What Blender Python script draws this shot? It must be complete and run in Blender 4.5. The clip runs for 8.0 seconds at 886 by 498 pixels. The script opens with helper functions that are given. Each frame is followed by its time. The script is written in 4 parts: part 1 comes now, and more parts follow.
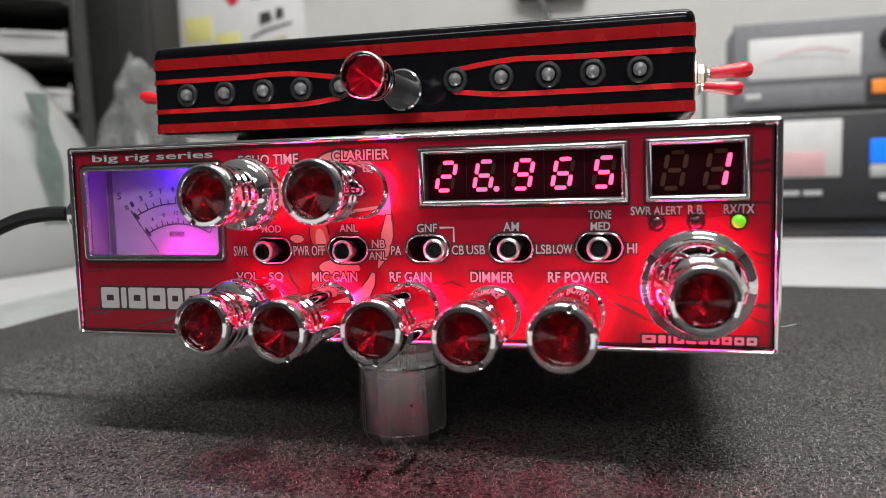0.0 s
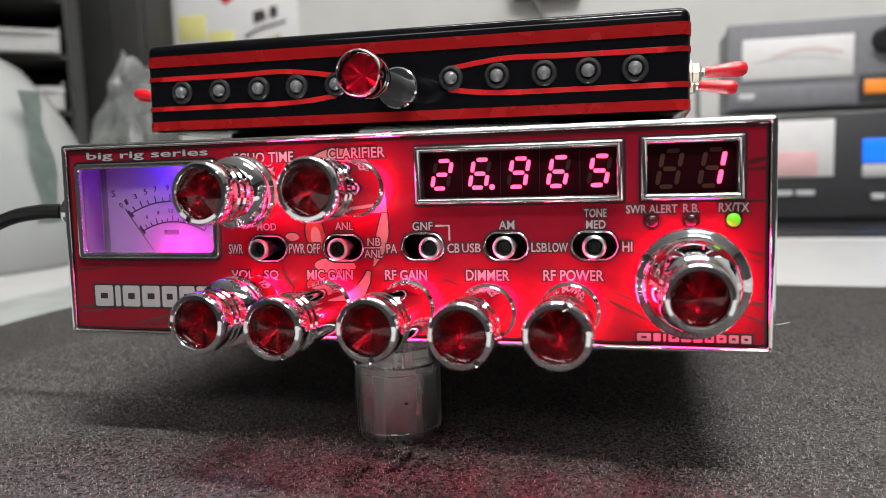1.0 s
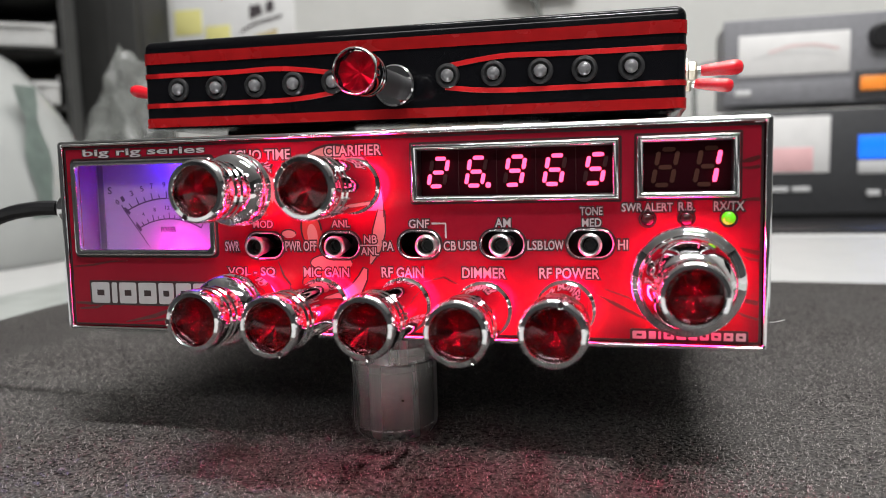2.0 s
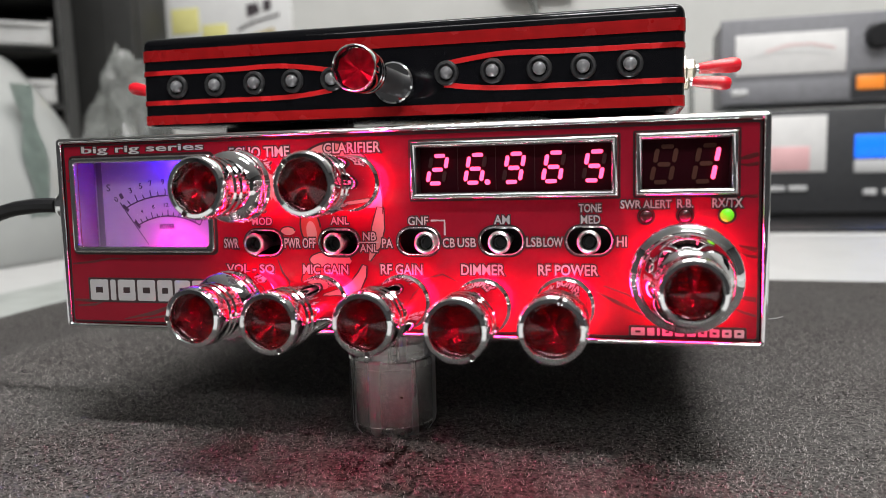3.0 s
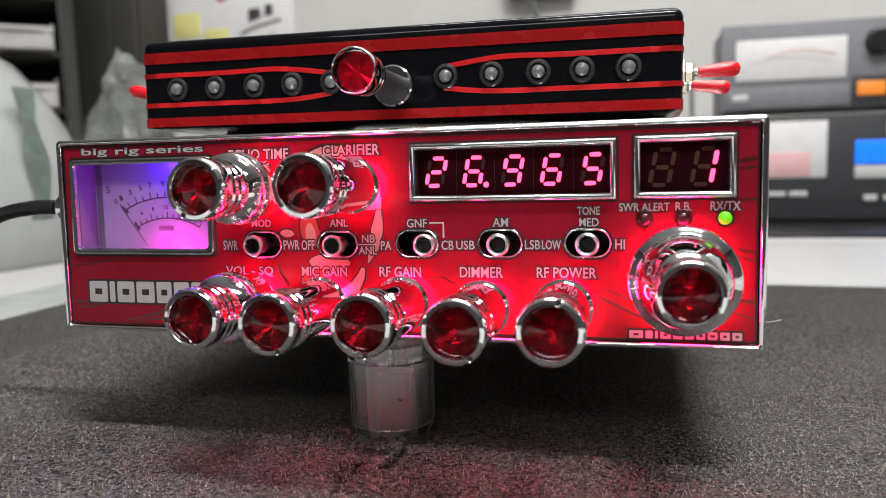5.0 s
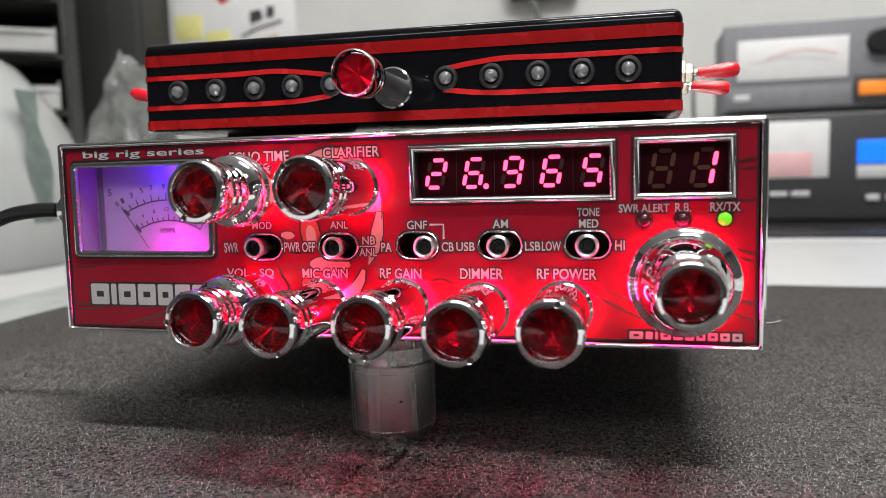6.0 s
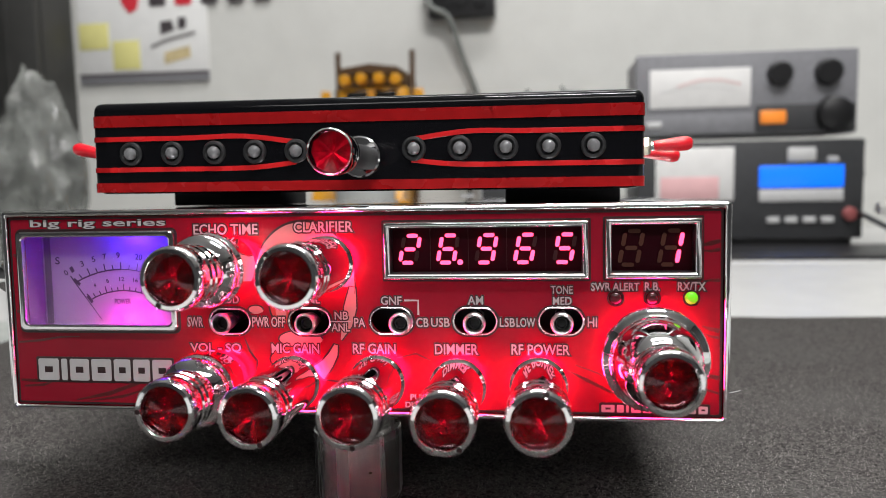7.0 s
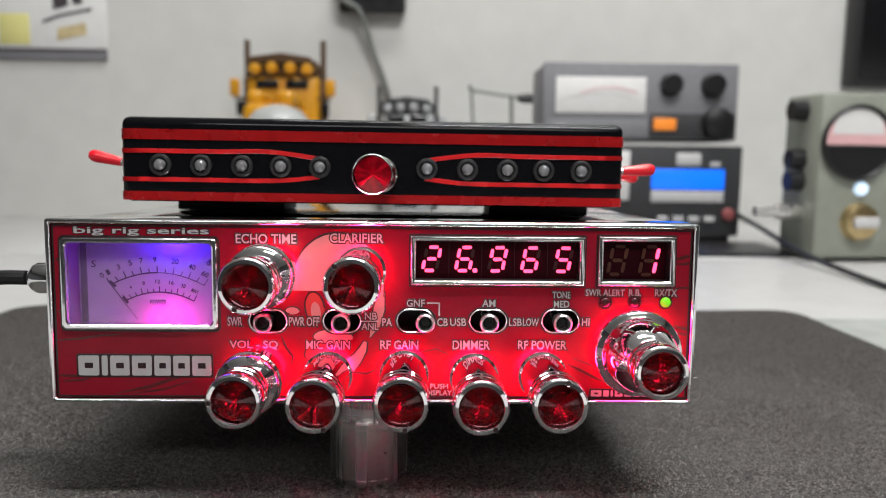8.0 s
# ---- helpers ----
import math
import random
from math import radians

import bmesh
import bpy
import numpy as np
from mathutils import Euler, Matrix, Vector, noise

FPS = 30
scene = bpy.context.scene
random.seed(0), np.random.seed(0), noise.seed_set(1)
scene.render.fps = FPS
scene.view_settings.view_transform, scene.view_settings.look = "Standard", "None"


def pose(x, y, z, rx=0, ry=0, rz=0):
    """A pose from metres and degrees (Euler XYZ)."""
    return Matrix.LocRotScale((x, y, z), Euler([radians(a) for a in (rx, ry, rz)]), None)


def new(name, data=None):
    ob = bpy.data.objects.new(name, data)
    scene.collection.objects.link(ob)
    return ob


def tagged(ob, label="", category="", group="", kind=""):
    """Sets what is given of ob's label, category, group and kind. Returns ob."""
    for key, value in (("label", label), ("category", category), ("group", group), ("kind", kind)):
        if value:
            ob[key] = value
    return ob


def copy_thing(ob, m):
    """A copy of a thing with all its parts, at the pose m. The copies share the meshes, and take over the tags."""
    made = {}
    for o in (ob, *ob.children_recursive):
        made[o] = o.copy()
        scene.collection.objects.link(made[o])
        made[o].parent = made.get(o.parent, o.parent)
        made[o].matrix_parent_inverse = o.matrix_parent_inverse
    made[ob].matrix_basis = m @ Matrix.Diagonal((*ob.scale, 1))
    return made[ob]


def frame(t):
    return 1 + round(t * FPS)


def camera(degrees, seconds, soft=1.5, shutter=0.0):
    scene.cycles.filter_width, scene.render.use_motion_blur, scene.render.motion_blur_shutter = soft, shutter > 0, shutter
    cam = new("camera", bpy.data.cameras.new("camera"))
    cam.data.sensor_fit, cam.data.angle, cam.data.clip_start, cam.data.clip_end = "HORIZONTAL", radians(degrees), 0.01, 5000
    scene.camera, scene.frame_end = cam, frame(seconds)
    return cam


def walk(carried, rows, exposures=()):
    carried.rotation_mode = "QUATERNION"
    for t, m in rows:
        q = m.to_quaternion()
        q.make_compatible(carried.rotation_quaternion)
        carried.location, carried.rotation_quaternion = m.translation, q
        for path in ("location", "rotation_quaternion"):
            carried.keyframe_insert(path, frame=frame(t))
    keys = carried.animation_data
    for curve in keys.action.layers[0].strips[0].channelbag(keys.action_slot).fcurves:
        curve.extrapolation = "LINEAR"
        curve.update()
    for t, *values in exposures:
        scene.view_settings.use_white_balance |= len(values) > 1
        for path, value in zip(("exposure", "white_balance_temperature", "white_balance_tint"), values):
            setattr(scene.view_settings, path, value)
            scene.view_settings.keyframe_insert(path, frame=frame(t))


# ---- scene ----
LEAN, RAISE = -1.5, 0.0334            # the radio leans back on its support
RADIO = pose(0, 0, RAISE, LEAN, 0, 0)

# ---- camera: seconds, place in the radio's own axes, pitch, lean, yaw ----
cam = camera(61.0, 8.0, 0.8)
PATH = [
    (0, 0.06866, -0.19213, 0.04323, -4.884, -1.488, 15.113),
    (0.5, 0.06847, -0.19249, 0.04313, -4.910, -1.347, 14.889),
    (1, 0.06822, -0.19234, 0.04294, -4.951, -1.378, 14.639),
    (1.5, 0.06856, -0.19249, 0.04370, -5.228, -1.338, 14.531),
    (3, 0.06790, -0.19326, 0.04307, -5.382, -1.245, 14.143),
    (3.5, 0.06792, -0.19331, 0.04231, -5.227, -1.214, 14.142),
    (4, 0.06839, -0.19270, 0.04192, -5.262, -1.148, 14.314),
    (4.5, 0.06833, -0.19333, 0.04220, -5.109, -1.060, 14.191),
    (6, 0.06920, -0.19360, 0.04257, -4.921, -1.272, 14.385),
    (6.5, 0.06911, -0.19609, 0.04376, -4.752, -1.248, 14.553),
    (6.6, 0.06940, -0.19309, 0.04321, -3.893, -1.140, 14.459),
    (6.7, 0.06902, -0.18965, 0.04362, -3.404, -0.900, 13.391),
    (6.8, 0.06426, -0.18781, 0.05090, -4.814, -1.211, 11.403),
    (6.9, 0.05910, -0.19092, 0.05476, -4.614, -1.164, 9.512),
    (7, 0.05260, -0.19641, 0.06138, -4.549, -1.009, 7.499),
    (7.2, 0.04052, -0.20178, 0.06586, -4.558, -0.721, 4.441),
    (7.5, 0.02467, -0.21815, 0.07103, -4.941, -0.063, 1.400),
    (8, 0.01500, -0.23003, 0.07131, -5.597, 0.631, -1.434),
]
def eye_pose(x, y, z, pitch, roll, yaw):
    return RADIO @ pose(x, y, z, 90 + pitch, 0, yaw) @ pose(0, 0, 0, 0, 0, roll)


walk(cam, [(t, eye_pose(*row)) for t, *row in PATH], [(0.0, 0.0), (1.5, 0.11), (4.5, 0.13), (6.5, 0.14), (7.2, 0.05), (8.0, 0.0)])
cam.data.dof.use_dof = True
cam.data.dof.focus_distance = 0.211
cam.data.dof.aperture_fstop = 13.5

# ---- light ----
world = bpy.data.worlds.new("room_air")
world.use_nodes = True
world.node_tree.nodes["Background"].inputs[0].default_value = (0.8, 0.9, 1.0, 1)
world.node_tree.nodes["Background"].inputs[1].default_value = 0.02
scene.world = world


def area_lamp(name, m, sx, sy, watts, colour):
    lamp = bpy.data.lights.new(name, "AREA")
    lamp.shape, lamp.size, lamp.size_y, lamp.energy, lamp.color = "RECTANGLE", sx, sy, watts, colour
    ob = new(name, lamp)
    ob.matrix_world = m
    return ob


def point_lamp(name, m, radius, watts, colour):
    lamp = bpy.data.lights.new(name, "POINT")
    lamp.shadow_soft_size, lamp.energy, lamp.color = radius, watts, colour
    ob = new(name, lamp)
    ob.matrix_world = m
    return ob


CEILING = 1.70
area_lamp("overhead_light", pose(0.42, -0.50, CEILING - 0.03), 0.75, 0.11, 36, (1.0, 0.99, 0.985))
# added unseen fill for the back wall and the shadows
area_lamp("overhead_light", pose(0.20, 0.55, CEILING - 0.03), 1.2, 0.2, 17, (1.0, 0.99, 0.985))
# added unseen lamp, large so that the chrome picks up highlights
area_lamp("overhead_light", pose(0.0, -2.2, CEILING - 0.03), 2.4, 0.6, 40, (1.0, 0.99, 0.985))


# ---- materials ----
def shader(name, base, rough=0.5, metal=0.0, vary=0.0, scale=60.0, bump=0.0, bump_scale=None, emit=None, power=0.0,
           coat=0.0, through_light=0.0, ior=1.45, rough_vary=0.0, stains=0.0, stain_scale=8.0, stain=None):
    """A principled surface with variation at two scales, in metres."""
    m = bpy.data.materials.new(name)
    m.use_nodes = True
    nt = m.node_tree
    p = nt.nodes["Principled BSDF"]
    p.inputs["Base Color"].default_value = (*base, 1)
    p.inputs["Roughness"].default_value = rough
    p.inputs["Metallic"].default_value = metal
    p.inputs["Coat Weight"].default_value = coat
    p.inputs["Coat Roughness"].default_value = 0.05
    p.inputs["Transmission Weight"].default_value = through_light
    p.inputs["IOR"].default_value = ior
    if emit:
        p.inputs["Emission Color"].default_value = (*emit, 1)
        p.inputs["Emission Strength"].default_value = power
    if not (vary or bump or rough_vary or stains):
        return m
    where = nt.nodes.new("ShaderNodeTexCoord")
    aside = nt.nodes.new("ShaderNodeVectorMath")  # keeps the grain clear of the noise's own origin
    aside.inputs[1].default_value = (3.717, 1.933, 5.371)
    nt.links.new(where.outputs["Object"], aside.inputs[0])

    def noise_at(size, detail):
        n = nt.nodes.new("ShaderNodeTexNoise")
        n.inputs["Scale"].default_value, n.inputs["Detail"].default_value = size, detail
        nt.links.new(aside.outputs[0], n.inputs["Vector"])
        return n

    fine = noise_at(scale, 4)
    colour = None
    if vary:
        ramp = nt.nodes.new("ShaderNodeMapRange")
        ramp.inputs[1].default_value, ramp.inputs[2].default_value = 0.3, 0.7
        ramp.inputs[3].default_value, ramp.inputs[4].default_value = 1 - vary, 1 + vary
        nt.links.new(fine.outputs["Fac"], ramp.inputs[0])
        mul = nt.nodes.new("ShaderNodeVectorMath")
        mul.operation = "SCALE"
        mul.inputs[0].default_value = base
        nt.links.new(ramp.outputs[0], mul.inputs["Scale"])
        colour = mul.outputs[0]
    if stains:
        big = noise_at(stain_scale, 5)
        fac = nt.nodes.new("ShaderNodeMapRange")
        fac.inputs[1].default_value, fac.inputs[2].default_value = 0.45, 0.75
        fac.inputs[3].default_value, fac.inputs[4].default_value = 0.0, stains
        nt.links.new(big.outputs["Fac"], fac.inputs[0])
        mix = nt.nodes.new("ShaderNodeMix")
        mix.data_type = "RGBA"
        mix.inputs[6].default_value = (*base, 1)
        mix.inputs[7].default_value = (*(stain or [c * 0.5 for c in base]), 1)
        nt.links.new(fac.outputs[0], mix.inputs[0])
        if colour:
            nt.links.new(colour, mix.inputs[6])
        colour = mix.outputs[2]
    if colour:
        nt.links.new(colour, p.inputs["Base Color"])
    if rough_vary:
        smear = noise_at(scale * 0.35, 5)
        span = nt.nodes.new("ShaderNodeMapRange")
        span.inputs[1].default_value, span.inputs[2].default_value = 0.3, 0.7
        span.inputs[3].default_value, span.inputs[4].default_value = max(rough - rough_vary, 0.02), rough + rough_vary
        nt.links.new(smear.outputs["Fac"], span.inputs[0])
        nt.links.new(span.outputs[0], p.inputs["Roughness"])
    if bump:
        grain = noise_at(bump_scale or scale, 3)
        b = nt.nodes.new("ShaderNodeBump")
        b.inputs["Strength"].default_value, b.inputs["Distance"].default_value = 1.0, bump
        nt.links.new(grain.outputs["Fac"], b.inputs["Height"])
        nt.links.new(b.outputs[0], p.inputs["Normal"])
    return m


# lit copy of the crystal foil: the stronger light is in its colour
FOIL_LIT = shader("lit_red_crystal_foil", (0.75, 0.03, 0.11), 0.35, 0.7, vary=0.3, scale=500)
CHROME = shader("chrome", (0.90, 0.90, 0.91), 0.045, 1.0, rough_vary=0.025, scale=300, bump=0.00002, bump_scale=160)
CHROME_FRAME = shader("frame_chrome", (0.90, 0.90, 0.91), 0.08, 1.0, rough_vary=0.04, scale=200, bump=0.00005, bump_scale=170)
NICKEL = shader("satin_nickel", (0.92, 0.91, 0.90), 0.30, 1.0, rough_vary=0.06, scale=400)
DULL_METAL = shader("dull_yellowish_metal", (0.50, 0.45, 0.36), 0.35, 1.0, vary=0.15, scale=300)
CHROME_TOP = shader("chrome_sheet", (0.78, 0.79, 0.80), 0.10, 1.0, rough_vary=0.05, scale=90, bump=0.00002, bump_scale=40)
ALUMINIUM = shader("turned_aluminium", (0.90, 0.89, 0.88), 0.28, 1.0, vary=0.14, scale=500, rough_vary=0.08, stains=0.12, stain_scale=260)
streaked = ALUMINIUM.node_tree
for node in list(streaked.nodes):  # long streaks along the axis, coloured in for its vertical highlights
    if node.bl_idname == "ShaderNodeTexNoise":
        stretch = streaked.nodes.new("ShaderNodeVectorMath")
        stretch.operation = "MULTIPLY"
        stretch.inputs[1].default_value = (1, 1, 0.03)
        streaked.links.new(node.inputs["Vector"].links[0].from_socket, stretch.inputs[0])
        streaked.links.new(stretch.outputs[0], node.inputs["Vector"])
RED_PANEL = shader("red_printed_panel", (0.215, 0.008, 0.019), 0.16, 0, vary=0.12, scale=90, rough_vary=0.06, stains=0.4, stain_scale=45,
                   stain=(0.16, 0.006, 0.013), bump=0.00002, bump_scale=500)
RED_PANEL.node_tree.nodes["Principled BSDF"].inputs["Specular IOR Level"].default_value = 0.2
PALE_PRINT = shader("pale_print", (0.40, 0.22, 0.20), 0.3, 0, vary=0.08, scale=120, coat=0.4)
DARK_PRINT = shader("dark_print", (0.020, 0.006, 0.007), 0.32, 0, coat=0.4, vary=0.2, scale=200)
STREAK_PRINT = shader("dark_red_print", (0.07, 0.005, 0.006), 0.3, 0, coat=0.4, vary=0.25, scale=250)
LETTER = shader("silver_print", (0.40, 0.39, 0.39), 0.35, 0, vary=0.05, scale=300)
BLACK_GLOSS = shader("black_gloss", (0.004, 0.004, 0.005), 0.12, 0, rough_vary=0.05, scale=150)
BLACK_GLOSS.node_tree.nodes["Principled BSDF"].inputs["Specular IOR Level"].default_value = 0.25
BLACK_PLASTIC = shader("black_plastic", (0.015, 0.015, 0.016), 0.42, 0, vary=0.2, scale=400, bump=0.00003, bump_scale=900)
RUBBER = shader("black_rubber", (0.012, 0.012, 0.013), 0.7, 0, vary=0.2, scale=300)
STRIPE_RED = shader("red_stripe", (0.52, 0.013, 0.015), 0.26, 0, vary=0.08, scale=200, coat=0.5, rough_vary=0.06)
CRYSTAL = shader("red_crystal", (0.75, 0.030, 0.110), 0.0, 0, through_light=1.0, ior=1.54)
FOIL = shader("red_crystal_foil", (0.46, 0.035, 0.09), 0.25, 1.0, vary=0.3, scale=500)
SLEEVE_RED = shader("red_rubber_sleeve", (0.75, 0.012, 0.025), 0.22, 0, coat=0.5, vary=0.05, scale=300)
LENS_GREY = shader("clear_led_lens", (0.13, 0.13, 0.135), 0.14, 0, coat=1.0, vary=0.2, scale=900)
LED_OFF = shader("dark_led", (0.035, 0.008, 0.009), 0.25, 0, coat=0.2)
LED_GREEN = shader("green_led", (0.1, 0.5, 0.02), 0.3, 0, emit=(0.22, 1.0, 0.01), power=0.38)
LIT_PINK = shader("lit_segment", (0.6, 0.1, 0.3), 0.5, 0, emit=(1.0, 0.055, 0.15), power=3.5)
UNLIT = shader("unlit_segment", (0.11, 0.028, 0.014), 0.5)
UNLIT_RED = shader("dark_red_unlit_segment", (0.055, 0.006, 0.008), 0.5)
WINDOW_RED = shader("dark_red_window", (0.030, 0.0015, 0.005), 0.35, 0)
WINDOW_RED.node_tree.nodes["Principled BSDF"].inputs["Specular IOR Level"].default_value = 0.12
RING_LIGHT = shader("red_light_ring", (0.5, 0.0, 0.03), 0.4, 0, emit=(1.0, 0.015, 0.125), power=54.0)
# dark colour holds the shade inside the meter's recess
WELL_SHADE = shader("meter_well_shade", (0.09, 0.075, 0.10), 0.5, 0, vary=0.1, scale=150)
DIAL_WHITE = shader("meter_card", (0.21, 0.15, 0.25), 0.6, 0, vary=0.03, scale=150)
DIAL_INK = shader("meter_ink", (0.04, 0.02, 0.05), 0.6)
GLASS = shader("clear_pane", (1, 1, 1), 0.02, 0, through_light=1.0, ior=1.2)
MAT_FELT = shader("black_felt", (0.112, 0.103, 0.098), 0.95, 0, vary=0.9, scale=950, bump=0.0008, bump_scale=1200, stains=0.35,
                  stain_scale=14, stain=(0.16, 0.156, 0.15))
FIBRE = shader("felt_fibre", (0.44, 0.41, 0.39), 0.8, 0, vary=0.6, scale=2500)
TABLE_WHITE = shader("table_laminate", (0.50, 0.50, 0.49), 0.42, 0, vary=0.04, scale=40, rough_vary=0.06, stains=0.4, stain_scale=7, stain=(0.42, 0.42, 0.41))
WALL_PAINT = shader("wall_paint", (0.60, 0.60, 0.575), 0.75, 0, vary=0.03, scale=25, bump=0.0006, bump_scale=140, stains=0.25, stain_scale=3, stain=(0.56, 0.56, 0.535))
# colour of the unseen walls, set dark for what the chrome mirrors
WALL_UNSEEN = shader("darkened_unseen_wall", (0.12, 0.12, 0.123), 0.7, 0, vary=0.05, scale=20, stains=0.2, stain_scale=3)
CEIL_PAINT = shader("ceiling_paint", (0.76, 0.76, 0.75), 0.8, 0, vary=0.03, scale=20)
FLOOR_GREY = shader("floor_vinyl", (0.12, 0.117, 0.113), 0.5, 0, vary=0.1, scale=15, stains=0.3)
CASE_GREY = shader("grey_instrument_case", (0.20, 0.20, 0.215), 0.5, 0, vary=0.08, scale=150, bump=0.0001, bump_scale=900)
CASE_DARK = shader("dark_instrument_case", (0.040, 0.041, 0.044), 0.5, 0, vary=0.1, scale=150)
SCALE_WHITE = shader("meter_scale_white", (0.72, 0.71, 0.70), 0.5, 0, vary=0.04, scale=60)
SCALE_PINK = shader("meter_scale_pink", (0.75, 0.45, 0.46), 0.5, 0, vary=0.05, scale=60)
INK_RED = shader("red_scale_ink", (0.70, 0.54, 0.53), 0.6)
ORANGE_LIT = shader("orange_lamp", (0.8, 0.25, 0.03), 0.4, 0, emit=(1.0, 0.28, 0.04), power=0.25)
BLUE_LIT = shader("blue_screen", (0.01, 0.1, 0.6), 0.3, 0, emit=(0.0, 0.17, 1.0), power=1.0)
WHITE_LIT = shader("white_lamp", (0.8, 0.9, 1.0), 0.4, 0, emit=(0.5, 0.75, 1.0), power=0.6)
BUTTON_GREY = shader("pale_button", (0.55, 0.55, 0.55), 0.45, 0, vary=0.05, scale=200)
BUTTON_RED = shader("red_button", (0.34, 0.10, 0.10), 0.4, 0, vary=0.05, scale=200)
KNOB_BLACK = shader("black_knob", (0.012, 0.012, 0.013), 0.35, 0, vary=0.2, scale=300)
OLIVE_GREY = shader("green_grey_enamel", (0.27, 0.285, 0.24), 0.45, 0, vary=0.06, scale=60, stains=0.3, stain_scale=12)
BRASS = shader("brass", (0.60, 0.46, 0.24), 0.35, 1.0, vary=0.1, scale=200)
YELLOW = shader("yellow_toy_paint", (0.58, 0.27, 0.008), 0.35, 0, vary=0.06, scale=60, coat=0.3)
BROWN = shader("dark_brown_trim", (0.07, 0.035, 0.012), 0.4, 0, vary=0.1, scale=80)
DARK_GLASS = shader("dark_glass", (0.006, 0.006, 0.007), 0.25, 0, coat=0.0)
SILVER_TOY = shader("silver_toy_paint", (0.42, 0.43, 0.44), 0.35, 0.4, vary=0.06, scale=80)
CABINET = shader("dark_grey_steel", (0.042, 0.042, 0.040), 0.5, 0, vary=0.12, scale=30, stains=0.3, stain_scale=6)
BIN_GREY = shader("grey_plastic_bin", (0.48, 0.48, 0.47), 0.5, 0, vary=0.08, scale=40, stains=0.3)
SHELL_WHITE = shader("white_glazed_plastic", (0.36, 0.37, 0.36), 0.25, 0, vary=0.03, scale=30, coat=0.3)
GREEN_TINT = shader("faded_green_print", (0.25, 0.31, 0.28), 0.3, 0, vary=0.2, scale=60, stains=0.8, stain_scale=30, stain=(0.36, 0.37, 0.36))
BAG_FILM = shader("clear_plastic_bag", (0.30, 0.31, 0.295), 0.22, 0, vary=0.5, scale=35, through_light=0.6, bump=0.004, bump_scale=45)
PAPER = shader("white_paper", (0.74, 0.74, 0.73), 0.7, 0, vary=0.03, scale=40)
NOTE_YELLOW = shader("yellow_note", (0.70, 0.66, 0.26), 0.7, 0, vary=0.04, scale=40)
INK_DARK = shader("dark_ink", (0.06, 0.05, 0.055), 0.6, 0, vary=0.2, scale=60)
INK_TAN = shader("tan_ink", (0.55, 0.45, 0.25), 0.6, 0, vary=0.15, scale=60)
LOGO_RED = shader("red_ink", (0.65, 0.03, 0.05), 0.5, 0, vary=0.05, scale=60)
CUT_GREY = shader("worn_grey_vinyl", (0.34, 0.36, 0.34), 0.5, 0, vary=0.12, scale=60, stains=0.5, stain_scale=25, stain=(0.48, 0.50, 0.48))
CABLE = shader("black_cable", (0.010, 0.010, 0.011), 0.38, 0, vary=0.2, scale=300)
CABLE_GREY = shader("grey_cable", (0.16, 0.17, 0.16), 0.5, 0, vary=0.1, scale=100)


# ---- builders ----
def empty(name, m, label, category, group=""):
    ob = new(name)
    ob.empty_display_size = 0.01
    ob.matrix_world = m
    return tagged(ob, label, category, group)


def as_mesh(name, bm, material, smooth=True):
    me = bpy.data.meshes.new(name)
    bm.to_mesh(me)
    bm.free()
    me.materials.append(material)
    if smooth:
        me.shade_smooth()
        me.set_sharp_from_angle(angle=radians(35))
    return me


def part(name, data, material, parent, label="", m=None, smooth=True):
    """One mesh object under a thing or under a part."""
    me = data if isinstance(data, bpy.types.Mesh) else as_mesh(name, data, material, smooth)
    if not me.materials:
        me.materials.append(material)
    ob = new(name, me)
    if parent:
        ob.parent = parent
    if m:
        ob.matrix_basis = m
    if label:
        ob["label"] = label
    return ob


def box(x0, x1, y0, y1, z0, z1, bevel=0.0, steps=2, bm=None):
    bm = bm or bmesh.new()
    made = bmesh.ops.create_cube(bm, size=1, matrix=Matrix.Translation(((x0 + x1) / 2, (y0 + y1) / 2, (z0 + z1) / 2)) @ Matrix.Diagonal((x1 - x0, y1 - y0, z1 - z0, 1)))
    if bevel:
        edges = list({e for v in made["verts"] for e in v.link_edges})
        bmesh.ops.bevel(bm, geom=edges, offset=bevel, segments=steps, affect="EDGES", profile=0.5)
    return bm


def lathe(profile, steps=48, axis="Y", bm=None):
    """Turns (radius, place along the axis) about the axis; the first end is open, and so is the last unless its radius is 0."""
    bm = bm or bmesh.new()
    rings = []
    for r, h in profile:
        ring = []
        for i in range(steps if r > 0 else 1):
            a = 2 * math.pi * i / steps
            u, v = r * math.cos(a), r * math.sin(a)
            ring.append(bm.verts.new((u, h, v) if axis == "Y" else (u, v, h) if axis == "Z" else (h, u, v)))
        rings.append(ring)
    for a, b in zip(rings, rings[1:]):
        for i in range(steps):
            j = (i + 1) % steps
            if len(a) == 1 and len(b) == 1:
                break
            four = [a[i % len(a)], a[j % len(a)], b[j % len(b)], b[i % len(b)]]
            four = list(dict.fromkeys(four))
            bm.faces.new(four)
    bmesh.ops.recalc_face_normals(bm, faces=bm.faces)
    return bm


def mesh_of_curve(curve):
    tmp = bpy.data.objects.new("tmp", curve)
    me = bpy.data.meshes.new_from_object(tmp)
    bpy.data.objects.remove(tmp)
    bpy.data.curves.remove(curve)
    return me


UPRIGHT = Matrix(((1, 0, 0, 0), (0, 0, -1, 0), (0, 1, 0, 0), (0, 0, 0, 1)))


